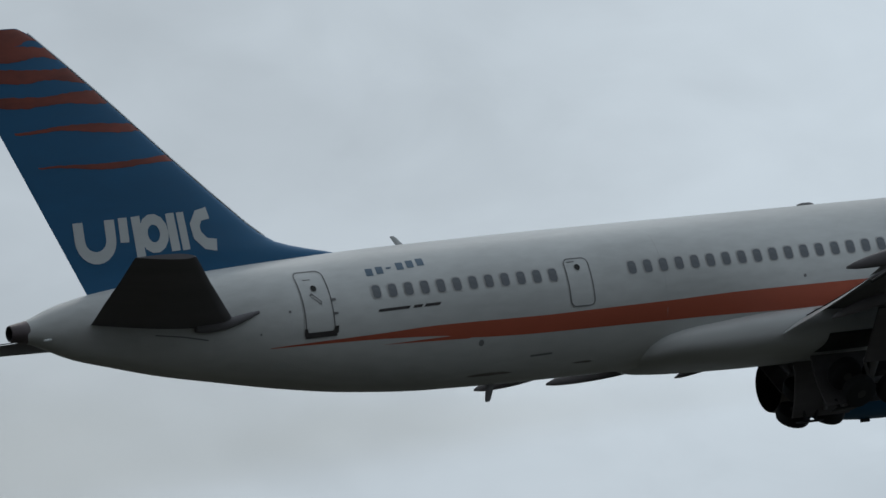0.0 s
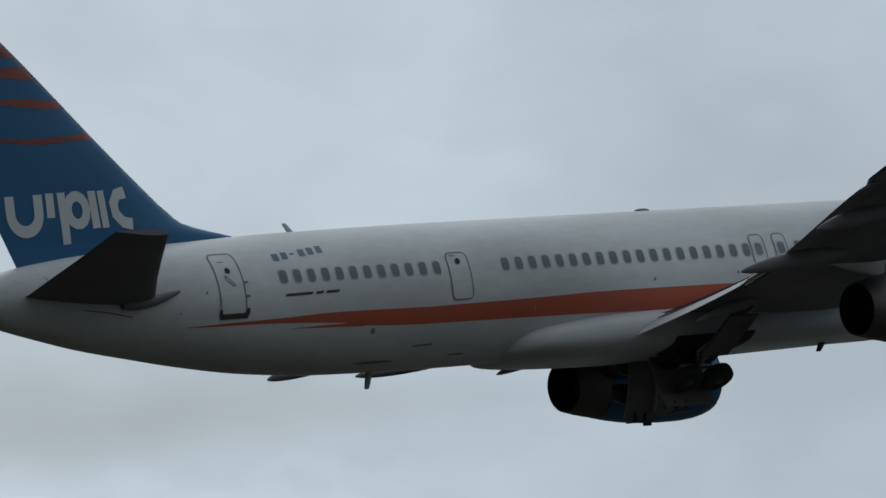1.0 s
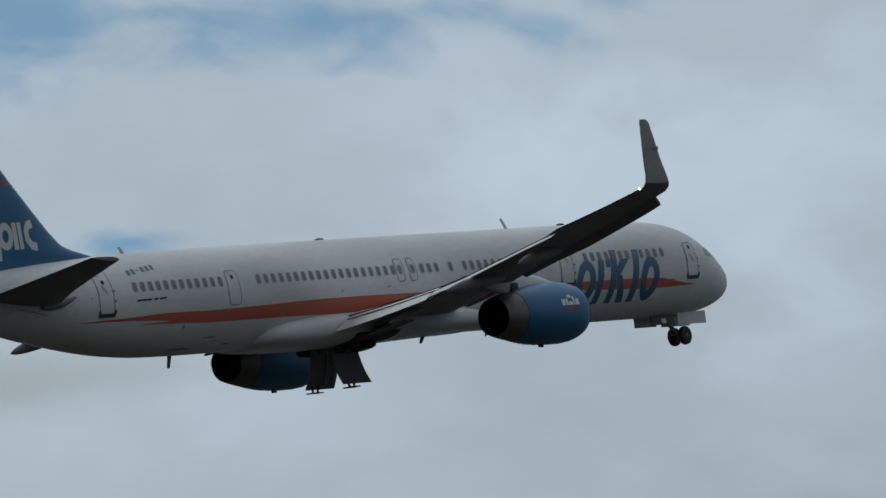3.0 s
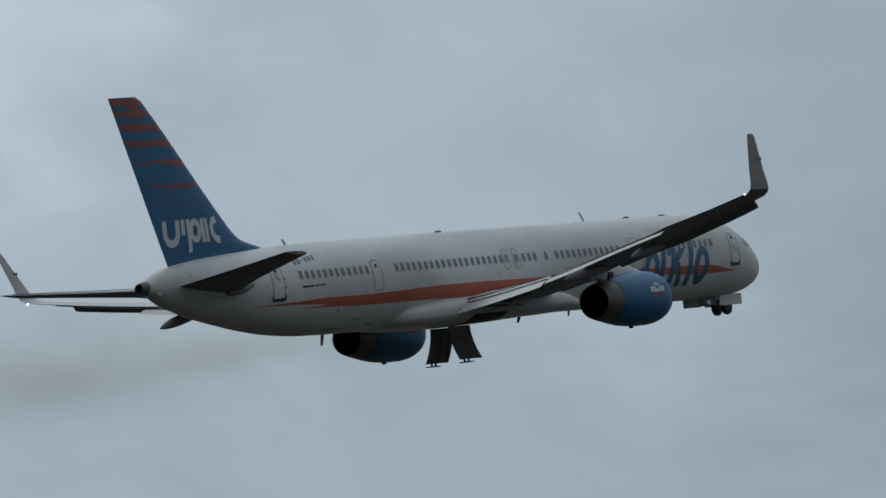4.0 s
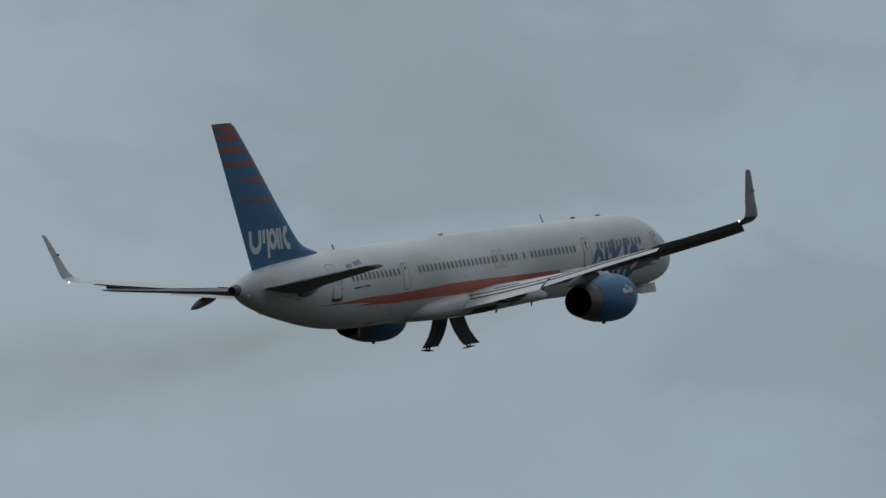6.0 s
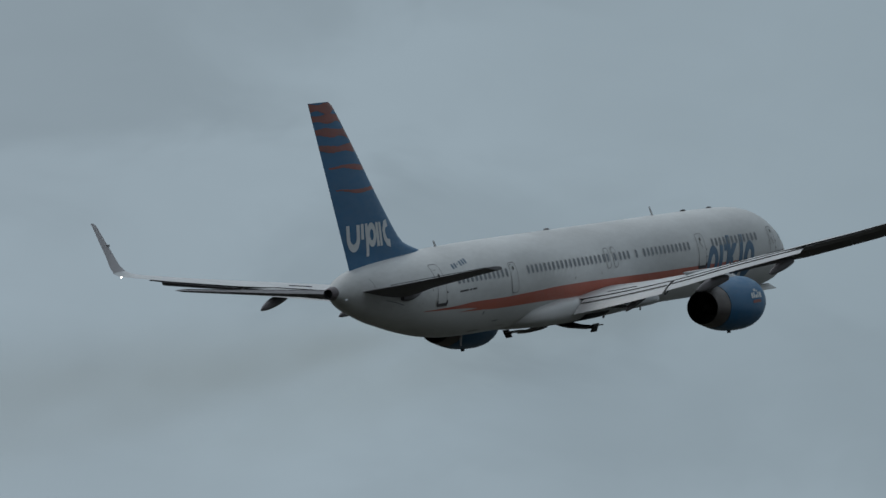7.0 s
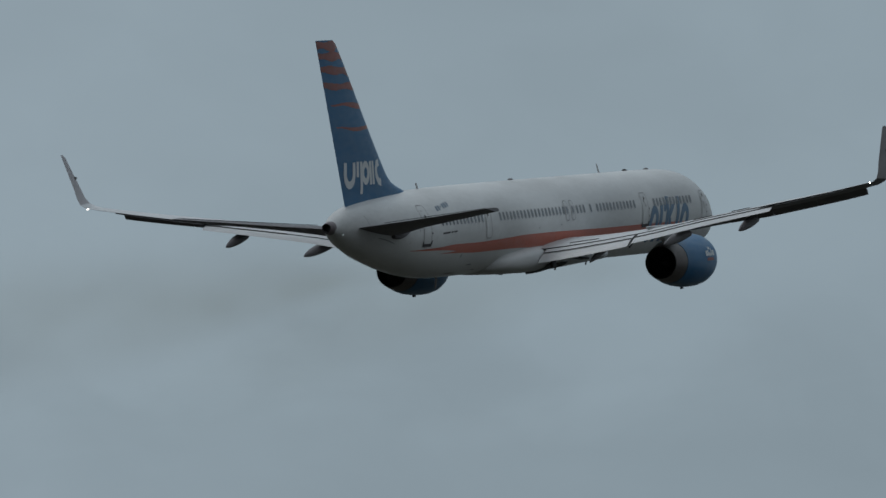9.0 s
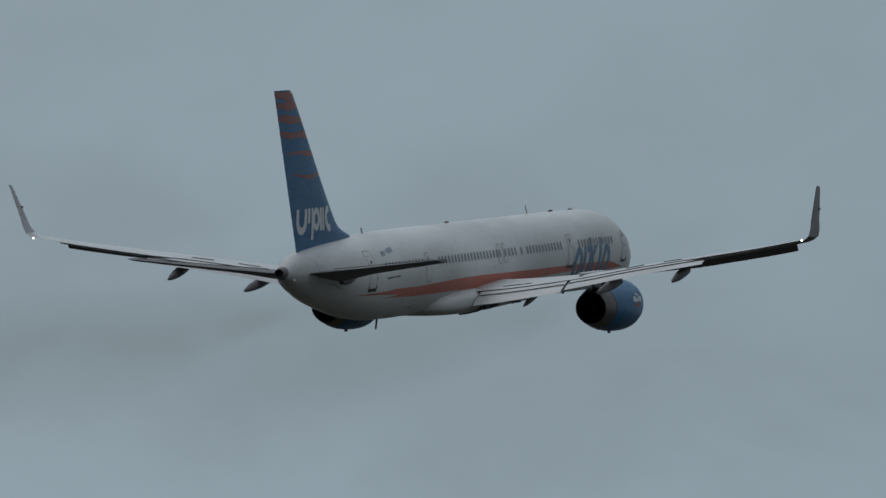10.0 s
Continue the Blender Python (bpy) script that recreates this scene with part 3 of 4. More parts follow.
def wing(air, side):
    lab = "grey-painted swept wing with drooped flaps"
    ys = [1.2, 2, 3, 4, 5, 6, 6.5, 7, 8, 9.5, 11, 12.5, 14, 15.5, 17, 18.2, 19.0]
    secs = []
    for y in ys:
        z, a, b = wing_z(y), wing_le(y), wing_te(y)
        inc = wing_inc(y)
        # the fixed wing ends ahead of the flaps
        cut = 0.55 if 2 <= y < 14 else 0.0
        secs.append(foil((a, side * y, z + inc * 2), (b + cut, side * y, z - inc * 2), 0.098 - 0.012 * y / 19, drop=0.006))
    # tip that curves up into the winglet
    for y, z, a, c, dx in ((19.35, 1.48, -31.35, 1.78, 0.12), (19.58, 1.64, -31.62, 1.66, 0.5), (19.71, 1.95, -31.92, 1.5, 0.85), (19.79, 2.4, -32.25, 1.3, 0.97), (19.98, 3.2, -32.8, 0.98, 1.0), (20.14, 3.9, -33.28, 0.68, 1.0), (20.18, 4.03, -33.55, 0.42, 1.0)):
        mid, c = a - c / 2, c * (1 - 0.16 * dx)
        s = foil((mid + c / 2, 0, 0), (mid - c / 2, 0, 0), 0.085)
        n = Vector((0, -side * dx, math.sqrt(max(0, 1 - dx * dx))))
        secs.append([Vector((p.x, side * (y + 0.087 * dx * (p.x - mid)), z)) + n * p.z for p in s])
    w = part("wing", loft(secs[:-5]), SHADED_WING, air, lab)
    lit_tops(w, WINGTOP)
    part("winglet", loft(secs[-6:]), TIPGREY, w, "light grey upswept winglet")

    def flap(name, y0, y1, head0, tail0, head1, tail1, mat, thick=0.1):
        """A panel between two spanwise stations; head and tail are its edges, aft of and below the wing's trailing edge."""
        rows = []
        for i in range(9):
            f = i / 8
            y = y0 + (y1 - y0) * f
            le, te = (Vector((wing_te(y) - (a[0] + (c[0] - a[0]) * f), side * y, aft_z(y) - (a[1] + (c[1] - a[1]) * f))) for a, c in ((head0, head1), (tail0, tail1)))
            rows.append(foil(le, te, thick, 10, 0.01))
        ob = part(name, loft(rows), SHADED_WING, w)
        # pale upper faces over a shade-darkened underside
        if mat != SHADED_WING:
            lit_tops(ob, mat)
        return ob

    def slot(y0, y1, p0, p1):
        pts = []
        for i in range(7):
            f = i / 6
            y = y0 + (y1 - y0) * f
            pts.append((wing_te(y) - (p0[0] + (p1[0] - p0[0]) * f), side * y, aft_z(y) - (p0[1] + (p1[1] - p0[1]) * f)))
        part("flap_slot", tube(pts, 0.018, 8), SEAL, w)
    flap("flap_vane", 2.12, 6.38, (-0.62, 0.05), (-0.0, 0.24), (-0.6, 0.04), (-0.0, 0.2), FLAP, 0.09)
    flap("inboard_flap", 2.12, 6.38, (-0.02, 0.265), (0.86, 0.66), (-0.02, 0.225), (0.76, 0.53), FLAP)
    flap("flap_vane", 6.55, 13.95, (-0.6, 0.04), (-0.04, 0.17), (-0.57, 0.03), (-0.08, 0.12), FLAP, 0.09)
    flap("outboard_flap", 6.55, 13.95, (-0.06, 0.195), (0.7, 0.44), (-0.1, 0.14), (0.48, 0.32), FLAP)
    flap("aileron", 14.1, 18.0, (-0.4, 0.05), (0.05, 0.09), (-0.35, 0.04), (0.03, 0.06), SHADED_WING)
    slot(2.15, 6.35, (-0.585, 0.015), (-0.57, 0.01))
    slot(2.15, 6.35, (-0.01, 0.205), (-0.01, 0.17))
    slot(6.58, 13.92, (-0.57, 0.01), (-0.55, 0.0))
    slot(6.58, 13.92, (-0.05, 0.145), (-0.09, 0.1))
    part("flap_end", tube([(wing_te(6.46) + 0.5, side * 6.46, wing_z(6.46) - 0.1), (wing_te(6.46) - 0.6, side * 6.46, wing_z(6.46) - 0.55)], 0.05, 8), SEAL, w)

    def slat(y0, y1):
        rows = []
        for i in range(12):
            y = y0 + (y1 - y0) * i / 11
            c = 0.17 * (wing_le(y) - wing_te(y))
            le = Vector((wing_le(y) + 0.20, side * y, wing_z(y) + 2 * wing_inc(y) - (0.12 + 0.22 * min(1, max(0, (y - 7.5) / 5)))))
            te = Vector((wing_le(y) - 0.55 * c, side * y, wing_z(y) + 2 * wing_inc(y) + 0.03))
            rows.append(foil(le, te, 0.28, 8, 0.03))
        part("slat", loft(rows), SHADED_WING, w)
    slat(2.9, 5.3)
    for a, b in ((7.7, 10.2), (10.23, 12.8), (12.83, 15.4), (15.43, 18.3)):
        slat(a, b)
    # canoe fairings of the flap tracks, drooped with the flaps
    for y, tip, fall in ((4.6, -30.4, 0.9), (8.85, -32.2, 0.8), (12.6, -32.5, 0.85)):
        rows = []
        front = wing_te(y) + 1.6
        for i in range(15):
            f = i / 14
            x = front + (tip - front) * f
            r = (0.25 if y > 5 else 0.17) * math.sin(math.pi * min(1, f * 0.9 + 0.09)) ** 0.6
            zc = wing_z(y) - 0.46 - (fall - 0.42) * f ** 1.5
            rows.append([(x, side * y + r * 0.6 * math.cos(2 * math.pi * k / 16), zc + r * math.sin(2 * math.pi * k / 16)) for k in range(16)])
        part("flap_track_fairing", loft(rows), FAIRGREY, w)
    bm = bmesh.new()
    bmesh.ops.create_icosphere(bm, subdivisions=2, radius=0.045)
    bmesh.ops.translate(bm, verts=bm.verts, vec=(-33.16, side * 19.2, 1.44))
    part("tip_light", bm, GLOW, w, "lit white light at the wing tip")
    part("winglet_mark", box((-32.98, side * 19.93 - 0.062, 2.86), (-32.66, side * 19.93 + 0.062, 2.98), 0.004), LINE, w)
    for y0, y1 in ((3.0, 4.4), (9.2, 10.2), (11.3, 12.3)):
        part("spoiler_seam", tube([(wing_te(y) + 1.25, side * y, wing_z(y) + 0.125) for y in (y0, y1)], 0.02, 6), SEAL, w)
    return w


def engine(air, side):
    y, z = side * 6.68, -2.09
    outer = [(-20.07, 0.86), (-20.01, 0.93), (-20.0, 0.98), (-20.05, 1.04), (-20.3, 1.12), (-20.8, 1.2), (-21.5, 1.245), (-22.4, 1.25), (-23.2, 1.235), (-24.0, 1.175), (-24.6, 1.085), (-25.05, 0.995)]
    short = lambda prof: [(-23.0 + (x + 23.0) * 0.73 if x > -23.0 else x, r) for x, r in prof]
    nac = part("nacelle", lathe(short(outer) + [(-25.06, 0.93)], y, z, 64), BLUE, air, "blue-painted engine nacelle")
    part("inlet_lip", lathe(short([(-21.0, 0.88), (-20.3, 0.87), (-20.06, 0.88), (-19.995, 0.94), (-19.995, 0.99), (-20.06, 1.06)]), y, z, 64), BARE, nac, "bare metal inlet lip")
    part("nozzle", lathe([(-25.03, 0.985), (-25.4, 0.93), (-25.8, 0.85), (-26.15, 0.765), (-26.16, 0.74), (-25.6, 0.82), (-24.9, 0.9)], y, z, 64), METAL, nac, "heat-stained bare metal exhaust nozzle")
    part("exhaust_duct", lathe([(-26.14, 0.745), (-25.8, 0.8), (-24.9, 0.8), (-24.85, 0.0)], y, z, 48), SOOT, nac)
    part("exhaust_plug", lathe([(-24.86, 0.42), (-25.4, 0.34), (-25.8, 0.12), (-25.85, 0.0)], y, z, 32), SOOT, nac)
    part("fan_disc", lathe(short([(-20.95, 0.88), (-21.0, 0.3), (-20.65, 0.0)]), y, z, 48), SOOT, nac)
    part("drain_mast", box((-23.3, y - 0.04, z - 1.33), (-23.0, y + 0.04, z - 1.2), 0.015), SOOT, nac)
    # mark on the cowl in plain shapes
    for sd in (-1,):
        for i, (dx, w, h) in enumerate(((0, 0.25, 0.25), (0.3, 0.15, 0.27), (0.5, 0.25, 0.42), (0.8, 0.11, 0.36), (0.95, 0.25, 0.25))):
            bm = bmesh.new()
            x = -23.05 + dx
            for a0, xx in ((0, 0), (0, w), (h, w + 0.03), (h, 0.03)):
                zz = 0.18 + a0
                bm.verts.new((x + xx, y + sd * (math.sqrt(1.25 ** 2 - zz ** 2) + 0.016), z + zz))
            bm.verts.ensure_lookup_table()
            bm.faces.new(bm.verts[:])
            part("cowl_mark", bm, LETTER, nac)
        bm = bmesh.new()
        for xx, zz in ((-22.95, -0.04), (-21.95, -0.04), (-22.0, 0.1), (-22.9, 0.1)):
            bm.verts.new((xx, y + sd * (math.sqrt(1.25 ** 2 - zz ** 2) + 0.016), z + zz))
        bm.verts.ensure_lookup_table()
        bm.faces.new(bm.verts[:])
        part("cowl_mark", bm, TAILORANGE, nac)
    # pylon
    rows = []
    for zz, a, b, t in ((z + 0.95, -21.2, -25.6, 0.22), (z + 1.25, -21.7, -26.6, 0.24), (z + 1.5, -22.6, -27.6, 0.22), (z + 1.75, -24.0, -28.2, 0.16)):
        sec = []
        for k in range(20):
            an = 2 * math.pi * k / 20
            sec.append(((a + b) / 2 + (a - b) / 2 * math.cos(an), y + t * math.sin(an), zz))
        rows.append(sec)
    part("pylon", loft(rows), FLAP, nac)
    part("pylon_gap", box((-25.0, y - 0.26, z + 0.95), (-24.5, y + 0.26, z + 1.3), 0.03), SEAL, nac)
    return nac


# ---- fin
fin_le = smooth_curve([(1.2, -41.9), (1.98, -43.2), (2.15, -43.95), (2.42, -44.9), (3.0, -45.7), (3.5, -46.22), (4.0, -46.72), (5.0, -47.71), (6.0, -48.66), (7.0, -49.62), (8.0, -50.62), (8.8, -51.46), (8.96, -51.75)])


def fin_te(z):
    return -50.42 - (z - 0.2) * 0.402


def fin_half(x, z):
    a, b = fin_le(z), fin_te(z)
    t = min(max((a - x) / (a - b), 0.0), 1.0)
    th = 0.105 - 0.012 * (z - 2) / 7
    c = min(a - b, 6.6)
    return 5 * th * c * (0.2969 * math.sqrt(t) - 0.126 * t - 0.3516 * t * t + 0.2843 * t ** 3 - 0.1036 * t ** 4)


def fin_y(x, z, off=0.012, side=-1):
    return side * (fin_half(x, z) + off)


def fin(air):
    rings = []
    for z in [1.0, 1.4, 1.8, 1.98, 2.08, 2.15, 2.28, 2.42, 2.7, 3.0, 3.5] + [4 + 0.6 * i for i in range(8)] + [8.6, 8.8, 8.93, 8.96]:
        a, b = fin_le(z), fin_te(z)
        ts = [(1 - math.cos(math.pi * i / 30)) / 2 for i in range(31)]
        right = [(a + (b - a) * t, -fin_half(a + (b - a) * t, z), z) for t in ts]
        left = [(a + (b - a) * t, fin_half(a + (b - a) * t, z), z) for t in ts[-2:0:-1]]
        rings.append(right + left)
    f = part("fin", loft(rings), BLUE, air, "blue-painted tail fin with orange stripes")
    for side in (-1, 1):
        rnd = random.Random(5)
        # orange bars that thin out and fray towards the trailing edge
        for z0, z1, reach, up in ((8.46, 8.9, 1.0, 0.02), (8.0, 8.4, 1.0, 0.02), (7.36, 7.76, 1.0, 0.03), (6.7, 7.03, 1.0, 0.0), (5.84, 6.10, 0.9, 0.0), (4.84, 5.05, 0.88, -0.05)):
            n = 26
            quads, last = [], None
            for i in range(n + 1):
                s = i / n * reach
                zt = z1 + up * s + 0.04 * math.sin(7 * s + z0 * 3) + rnd.uniform(-0.015, 0.015)
                thin = 1 - (0.25 if reach == 1.0 else 0.93) * s ** 1.4
                h = (z1 - z0) * thin * (1 + 0.22 * math.sin(9 * s + 2 * z0))

                def at(zz):
                    a, b = fin_le(min(zz, 8.9)) - 0.05, fin_te(zz) + 0.02
                    return a + (b - a) * s
                cur = ((at(zt), min(zt, 8.94)), (at(zt - h), zt - h))
                if last:
                    quads.append([last[0], cur[0], cur[1], last[1]])
                last = cur
            decal("orange_bar", quads, TAILORANGE, f, skin=fin_y, off=0.008, side=side, cuts=0.4)
        # the airline's mark, in plain white shapes
        W = 0.34
        shapes = [ribbon([(-50.95, 3.42), (-50.95, 2.95)] + [(-50.42 - 0.53 * math.cos(math.pi * i / 12), 2.9 - 0.5 * math.sin(math.pi * i / 12)) for i in range(13)] + [(-49.88, 3.42)], W),
                  ribbon([(-49.42, 3.44), (-49.44, 2.75)], 0.3),
                  ribbon([(-48.98, 3.44), (-48.94, 1.98)], 0.3), ribbon(oval(-48.42, 2.92, 0.36, 0.4, n=14), 0.3, True),
                  ribbon([(-47.78, 3.44), (-47.74, 2.38)], 0.3), ribbon([(-47.42, 3.44), (-47.38, 2.38)], 0.26),
                  ribbon([(-46.42, 3.36), (-46.78, 3.3), (-46.96, 3.05), (-46.92, 2.75), (-46.66, 2.5), (-46.3, 2.44)], W)]
        for lp in shapes:
            lp = [[(-51.17 + (x + 51.25) * 0.868, z) for x, z in qd] for qd in lp]
            decal("mark_shape", lp, LETTER, f, skin=fin_y, off=0.014, side=side, cuts=0.3)
    edge = [(fin_le(z) + 0.012, 0, z) for z in (2.6, 3.0, 4, 5, 6, 7, 8, 8.8)]
    part("leading_edge", tube(edge, 0.045, 8), BARE, f, "bare metal leading edge")
    return f


def tailplane(air, side):
    secs = []
    for y, le, te, z in ((0.4, -46.55, -51.25, 0.36), (1.1, -47.1, -51.42, 0.43), (3, -48.4, -51.95, 0.64), (5, -49.72, -52.45, 0.88), (7.0, -51.0, -53.0, 1.12), (7.4, -51.26, -53.1, 1.168), (7.48, -51.36, -53.12, 1.18)):
        c = le - te
        secs.append(foil((le, side * y, z - (0.075 if y < 2 else 0.05) * c), (te, side * y, z - 0.02 + 0.025 * c), 0.15 if y < 0.5 else 0.125 if y < 2 else 0.095, 12))
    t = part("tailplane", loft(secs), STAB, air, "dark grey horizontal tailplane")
    rows = []
    for i in range(9):
        f = i / 8
        x = -46.6 - 1.9 * f
        r = 0.03 + 0.13 * math.sin(math.pi * min(1, 0.02 + f * 0.75)) ** 0.9
        zz = 0.28 - 0.27 * math.sin(math.pi * f * 0.6)
        yy = side * (hull_half(x, zz) + 0.02 + 0.06 * f)
        rows.append([(x, yy + r * 0.8 * math.cos(2 * math.pi * k / 14), zz + r * math.sin(2 * math.pi * k / 14)) for k in range(14)])
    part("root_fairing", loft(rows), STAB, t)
    part("elevator_gap", tube([(-50.15, side * 1.6, 0.66), (-51.9, side * 5.4, 1.03), (-52.55, side * 7.2, 1.2)], 0.015, 6), SEAL, t)
    decal("stabiliser_seal", ribbon([(-49.6, -0.02), (-48.8, -0.16), (-48.1, -0.33)], 0.035), LINE, t, off=0.012, side=side)
    decal("stabiliser_seal", ribbon([(-50.6, 1.02), (-50.45, 0.8), (-50.4, 0.6)], 0.03), LINE, t, off=0.012, side=side)
    return t


def blade(air, x, z, h, chord, rake, thick=0.035, mat=FAIR, y=0.0):
    rows = []
    for f, c in ((0, 1.0), (0.5, 0.85), (0.9, 0.66), (1, 0.5)):
        cx = x - rake * f
        rows.append([(cx + chord * c / 2 * math.cos(2 * math.pi * k / 14), y + thick * math.sin(2 * math.pi * k / 14), z + h * f) for k in range(14)])
    return part("blade_antenna", loft(rows), mat, air)


def antennas(air):
    blade(air, -40.98, 1.93, 0.34, 0.26, 0.26)
    blade(air, -14.75, 1.98, 0.5, 0.24, 0.36, 0.025)
    blade(air, -38.9, -2.05, -0.56, 0.28, 0.2, mat=LINE)
    blade(air, -21.7, -2.08, -0.3, 0.3, 0.22, mat=SCUFF)
    blade(air, -17.2, -1.98, -0.3, 0.18, 0.1, mat=LINE)
    for x, z, m in ((-27.9, 2.05, LINE), (-10.9, 2.04, SEAL), (-7.6, 2.02, LINE)):
        rows = [[(x + a * 0.32 * math.cos(2 * math.pi * k / 14), a * 0.1 * math.sin(2 * math.pi * k / 14), z + h) for k in range(14)] for a, h in ((1, -0.03), (0.85, 0.05), (0.5, 0.085), (0.1, 0.09))]
        part("beacon" if m == SEAL else "low_antenna", loft(rows), m, air)
    bm = bmesh.new()
    bmesh.ops.create_icosphere(bm, subdivisions=2, radius=0.045)
    for v in bm.verts:
        v.co.x, v.co.z = v.co.x * 3.2, v.co.z * 1.1 + v.co.x * 0.25
    bmesh.ops.translate(bm, verts=bm.verts, vec=(-52.55, -0.45, 0.22))
    part("tail_light", bm, LETTER, air)


def wheel(parent, x, y, z, r, w):
    rows = []
    for a, rr in ((-0.5, 0.55), (-0.5, 0.8), (-0.4, 0.95), (-0.2, 1.0), (0.2, 1.0), (0.4, 0.95), (0.5, 0.8), (0.5, 0.55)):
        rows.append([(x + r * rr * math.cos(2 * math.pi * k / 28), y + a * w, z + r * rr * math.sin(2 * math.pi * k / 28)) for k in range(28)])
    t = part("wheel", loft(rows), RUBBER, parent, "black rubber tyre on a steel hub")
    hub = [[(x + r * q * math.cos(2 * math.pi * k / 20), y + a * w, z + r * q * math.sin(2 * math.pi * k / 20)) for k in range(20)] for a, q in ((-0.52, 0.2), (-0.42, 0.52), (0.42, 0.52), (0.52, 0.2))]
    part("hub", loft(hub), HUB, t)
    return t


def joined(*bms):
    out = bmesh.new()
    for b in bms:
        me = bpy.data.meshes.new("piece")
        b.to_mesh(me)
        b.free()
        out.from_mesh(me)
        bpy.data.meshes.remove(me)
    return out


def main_gear(air, side):
    """Built hanging straight down from its hinge at the origin of the part."""
    leg = part("main_gear_leg", joined(tube([(0, 0, 0.2), (0, 0, -1.2), (0, 0, -2.55)], [0.15, 0.14, 0.11], 16), tube([(0.55, 0, -2.62), (-0.55, 0, -2.62)], 0.1, 12),
                                       tube([(0.1, 0, -1.1), (1.0, side * -0.3, 0.0)], 0.06, 10), tube([(-0.1, 0, -1.3), (-0.35, 0, -1.9), (-0.1, 0, -2.4)], 0.05, 8)), STEEL, air, "folding steel main landing gear leg")
    for x in (-0.57, 0.57):
        for y in (-0.43, 0.43):
            wheel(leg, x, y, -2.62, 0.5, 0.36)
    part("leg_door", box((-0.55, side * 0.26, -1.75), (0.5, side * 0.3, 0.1), 0.015), DOORGREY, leg)
    return leg


def gear_door(air, side):
    """The large belly door, hinged beside the keel; built hanging straight down."""
    rows = []
    for i in range(9):
        f = i / 8
        z = -1.56 * f
        yy = side * 0.42 * f * f
        x0, x1 = -1.1 - 0.06 * f, 0.72 + 0.02 * f * f
        rows.append([(x0, yy, z), (x1, yy, z), (x1, yy + side * 0.06, z), (x0, yy + side * 0.06, z)])
    d = part("main_gear_door", loft(rows), DOORGREY, air, "open grey belly door of the main landing gear", smooth=False)
    part("door_stiffener", joined(tube([(-0.12, side * (0.42 * q * q - 0.02), -1.56 * q) for q in (0.08, 0.3, 0.5, 0.7, 0.9)], 0.07, 8), tube([(0.45, side * (0.42 * q * q - 0.02), -1.56 * q) for q in (0.12, 0.3, 0.5, 0.7, 0.9)], 0.055, 8)), LINE, d)
    part("door_latch", joined(box((-0.95, side * 0.42 - 0.2, -1.72), (-0.25, side * 0.42 + 0.2, -1.67), 0.01), tube([(-0.8, side * 0.38, -1.39), (-0.72, side * 0.42, -1.7)], 0.05, 8), tube([(-0.35, side * 0.38, -1.39), (-0.42, side * 0.42, -1.7)], 0.05, 8)), SOOT, d)
    return d


def nose_gear(air):
    leg = part("nose_gear_leg", joined(tube([(0, 0, 0.1), (0, 0, -1.2), (0, 0, -2.15)], [0.1, 0.09, 0.07], 14), tube([(0, -0.3, -2.15), (0, 0.3, -2.15)], 0.06, 10), tube([(0.05, 0, -0.7), (0.6, 0, 0.0)], 0.045, 8),
                                     tube([(-0.05, 0, -1.35), (-0.3, 0, -1.65), (-0.05, 0, -1.95)], 0.03, 8), box((-0.1, -0.16, -0.92), (0.06, 0.16, -0.75), 0.02)), STEEL, air, "folding steel nose landing gear leg")
    for y in (-0.27, 0.27):
        wheel(leg, 0, y, -2.15, 0.39, 0.24)
    return leg


def nose_doors(air):
    made = []
    for side in (-1, 1):
        d = part("nose_gear_door", box((-1.05, -0.02, -0.52), (1.05, 0.02, 0.0), 0.015), WHITE, air, "open white nose landing gear door")
        made.append(d)
        e = part("rear_nose_gear_door", box((-0.75, -0.02, -0.4), (0.85, 0.02, 0.0), 0.015), SCUFF if side < 0 else FAIR, air, "open nose landing gear door with a dark inner face")
        part("door_number", box((0.0, -0.032, -0.34), (0.35, -0.022, -0.14), 0.002), LETTER, e)
        made.append(e)
    return made


def exhaust_haze(air, side):
    """Faint sooty exhaust that trails behind the engine, as wavering veils with soft edges."""
    for v in ((-1, 0, 1) if side > 0 else (-0.6, 0.6)):
        rows = []
        for i in range(41):
            u = i / 40
            x = -26.4 - 78 * u
            h = 0.6 + 0.085 * 78 * u
            rows.append([(x, side * 6.7 + v * (0.35 + 2.2 * u) + (0.3 + u) * 0.7 * math.sin(11 * u + 2.1 * v + 0.5 * k), -2.1 - 0.012 * 78 * u + h * (k / 5 - 1)) for k in range(11)])
        part("exhaust_haze", loft(rows, closed=False), HAZE, air, "faint grey-brown exhaust haze")


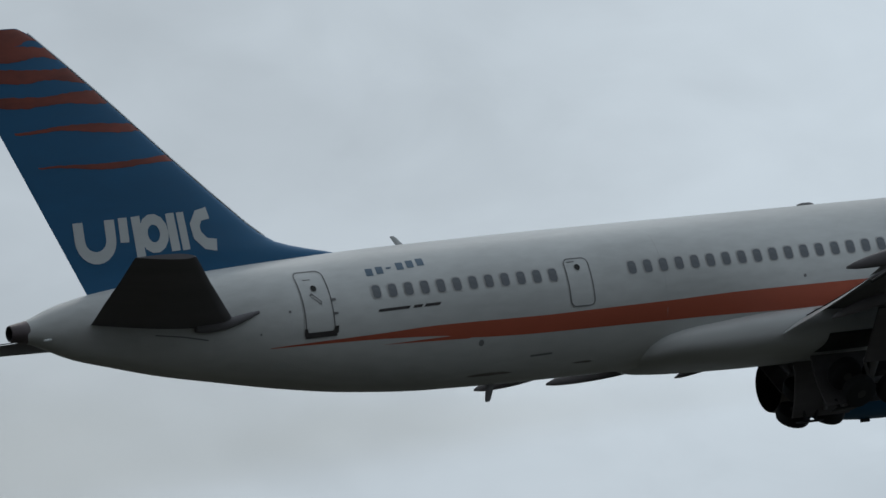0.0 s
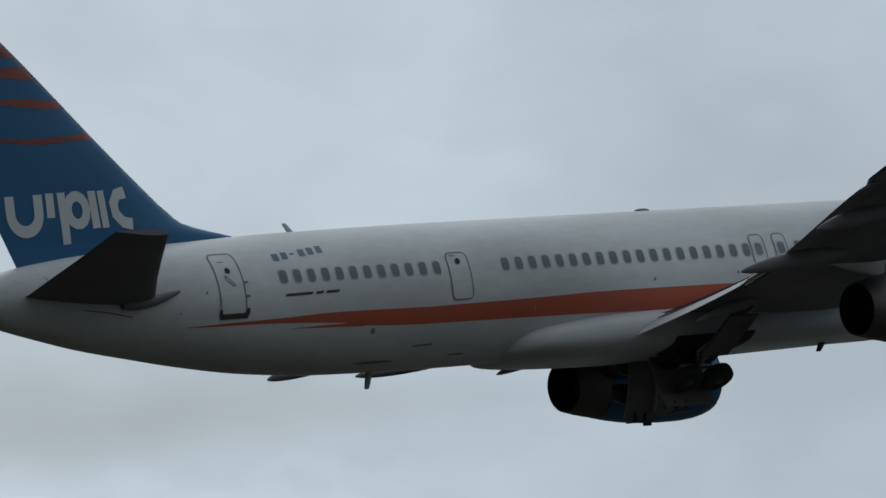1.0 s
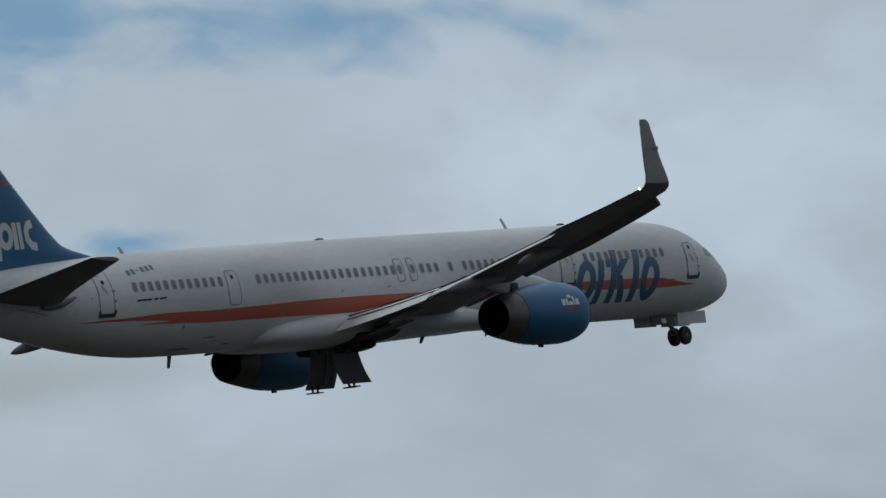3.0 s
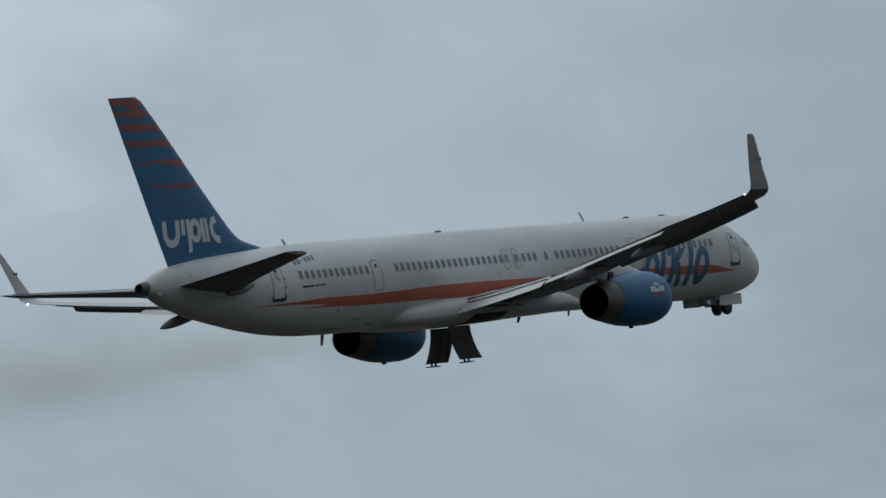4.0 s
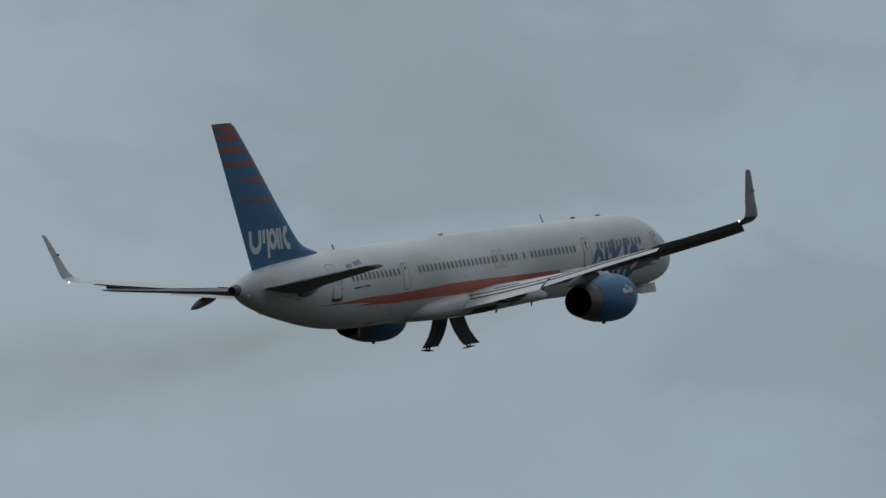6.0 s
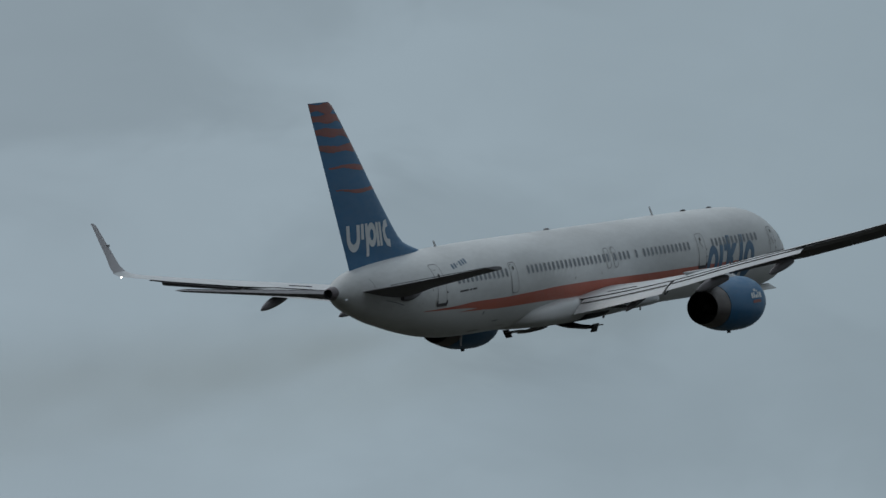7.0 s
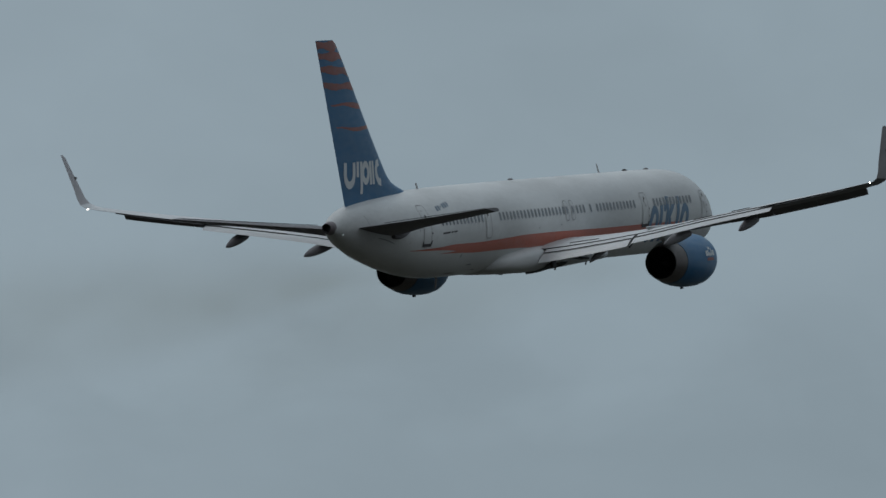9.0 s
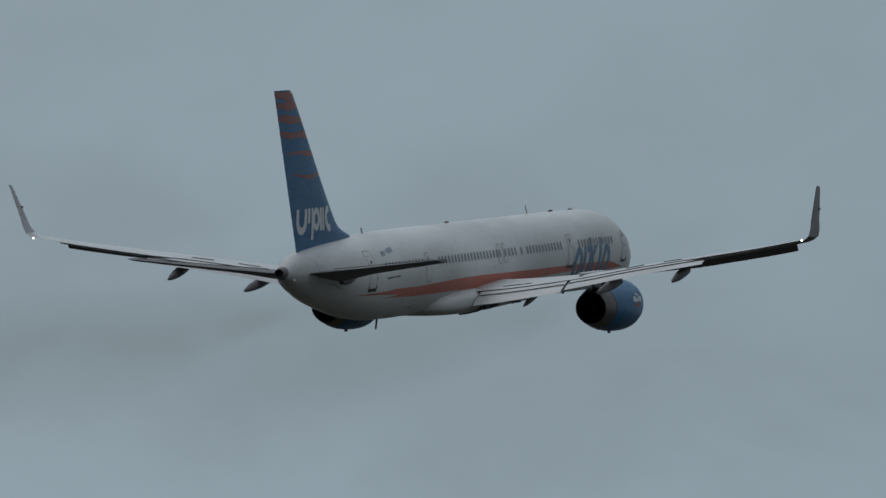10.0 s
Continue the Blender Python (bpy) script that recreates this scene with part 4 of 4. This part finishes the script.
def lightning_mast():
    """A leaning steel pole with a spike and two thin rods, on the ground beside the field."""
    m = tagged(new("antenna_mast"), "dark leaning steel mast with a spike and three thin rods", "mast")
    m.location = MAST_FOOT
    ax = (Matrix.Rotation(radians(MAST_LEAN), 3, Vector((math.cos(radians(MAST_YAW)), math.sin(radians(MAST_YAW)), 0))) @ Vector((0, 0, 1)))
    side = Vector((math.sin(radians(MAST_YAW)), -math.cos(radians(MAST_YAW)), 0))
    H = MAST_H
    at = lambda h, s=0.0: ax * h + side * s
    part("pole", tube([at(-0.3), at(H * 0.5), at(H - 0.02)], [0.07, 0.05, 0.034], 20), MAST, m)
    part("collar", tube([at(H - 0.06), at(H - 0.025), at(H - 0.018), at(H + 0.0), at(H + 0.006)], [0.036, 0.04, 0.058, 0.058, 0.03], 20), MAST, m)
    part("spike", tube([at(H), at(H + 0.2), at(H + 0.4), at(H + 0.56), at(H + 0.6)], [0.021, 0.02, 0.017, 0.012, 0.002], 12), MAST, m)
    part("rod", tube([at(H + 0.0, -0.022), at(H + 0.17, -0.09), at(H + 0.3, -0.137)], [0.009, 0.007, 0.004], 8), MAST, m)
    part("rod", tube([at(H + 0.0, 0.022), at(H + 0.13, 0.1), at(H + 0.25, 0.168)], [0.009, 0.007, 0.004], 8), MAST, m)
    part("rod", tube([at(H + 0.0, -0.022), at(H + 0.2, -0.032), at(H + 0.235, -0.033)], [0.009, 0.009, 0.004], 8), MAST, m)
    part("bracket", tube([at(H - 0.08, 0.03), at(H - 0.085, 0.06)], 0.01, 8), MAST, m)
    bm = bmesh.new()
    bmesh.ops.create_icosphere(bm, subdivisions=2, radius=0.016)
    bmesh.ops.translate(bm, verts=bm.verts, vec=at(H - 0.085, 0.062))
    part("bolt", bm, MAST, m)
    return m


def ground():
    bm = bmesh.new()
    n, R = 64, 4500
    rings = [0, 20, 60, 150, 400, 1000, 2200, R]
    c = bm.verts.new((0, 0, 0))
    prev = None
    for r in rings[1:]:
        cur = [bm.verts.new((r * math.cos(2 * math.pi * k / n), r * math.sin(2 * math.pi * k / n), 0)) for k in range(n)]
        for k in range(n):
            j = (k + 1) % n
            if prev:
                bm.faces.new((prev[k], cur[k], cur[j], prev[j]))
            else:
                bm.faces.new((c, cur[k], cur[j]))
        prev = cur
    tagged(mesh_ob("ground", bm, GRASS), "flat grassy airfield ground", "ground", kind="structure")


ground()
lightning_mast()

airliner = tagged(new("airliner"), "white twin-engine jet airliner with blue tail and orange stripe, climbing", "aeroplane")
fuselage(airliner)
belly_fairing(airliner)
cockpit(airliner)
for s in (-1, 1):
    wing(airliner, s)
    engine(airliner, s)
    tailplane(airliner, s)
fin(airliner)
cabin_door(airliner, "cabin_door", -45.27, -44.42, -0.5, 1.3, lean=0.0, sill=True, window=0.78, label="white rear cabin door with dark sill")
cabin_door(airliner, "cabin_door", -36.98, -36.22, -0.45, 0.92, window=0.66, handle=False, label="white closed mid cabin door")
cabin_door(airliner, "cabin_door", -14.0, -13.1, -0.55, 1.0, sill=True, label="white forward cabin door with dark sill")
cabin_door(airliner, "cabin_door", -4.72, -3.92, -0.58, 0.86, sill=True, window=0.66, label="white front cabin door with dark sill")
cabin_door(airliner, "overwing_exit", -25.52, -25.0, 0.02, 0.95, handle=False, glass=True, label="white overwing exit hatch")
cabin_door(airliner, "overwing_exit", -24.63, -24.15, 0.02, 0.95, handle=False, glass=True, label="white overwing exit hatch")
livery(airliner)
antennas(airliner)
cabin_windows(airliner)
GEAR = {s: main_gear(airliner, s) for s in (-1, 1)}
BELLY_DOOR = {s: gear_door(airliner, s) for s in (-1, 1)}
NOSE_LEG = nose_gear(airliner)
NOSE_DOORS = nose_doors(airliner)
for s in (-1, 1):
    exhaust_haze(airliner, s)


def motions():
    walk(airliner, [(t, pose(x, y, z, 0, -PITCH_UP, h)) for t, x, y, z, h in FLIGHT])
    for s in (-1, 1):
        walk(GEAR[s], [(t, pose(-27.75, s * 3.45, -1.45, -s * a)) for t, a in ((0, 45), (0.5, 57), (1.0, 61), (1.5, 64), (2.0, 67), (2.7, 74), (3.6, 92), (4.5, 97), (10, 97))])
        walk(BELLY_DOOR[s], [(t, pose(-27.75, s * 0.45, -2.3, s * a)) for t, a in ((0, 4), (2.7, 2), (5.7, 0), (6.2, 25), (6.8, 58), (7.2, 76), (7.5, 87), (8.0, 90), (10, 90))])
    walk(NOSE_LEG, [(t, pose(-5.0, 0, -1.58, 0, -a)) for t, a in ((0, 8), (1.0, 22), (2.2, 43), (2.5, 46.5), (2.7, 49), (3.8, 61), (4.1, 68), (4.6, 88), (10, 88))])
    i = 0
    for s in (-1, 1):
        d, e = NOSE_DOORS[i], NOSE_DOORS[i + 1]
        i += 2
        walk(d, [(t, pose(-2.87, s * 0.42, -1.92, s * a)) for t, a in ((0, 0), (5.7, 0), (6.2, 15), (6.8, 45), (7.2, 75), (7.5, 88), (10, 88))])
        walk(e, [(t, pose(-5.15, s * 0.42, -2.0, s * a)) for t, a in ((0, 0), (5.0, 0), (5.4, 30), (5.8, 75), (6.2, 88), (10, 88))])


motions()
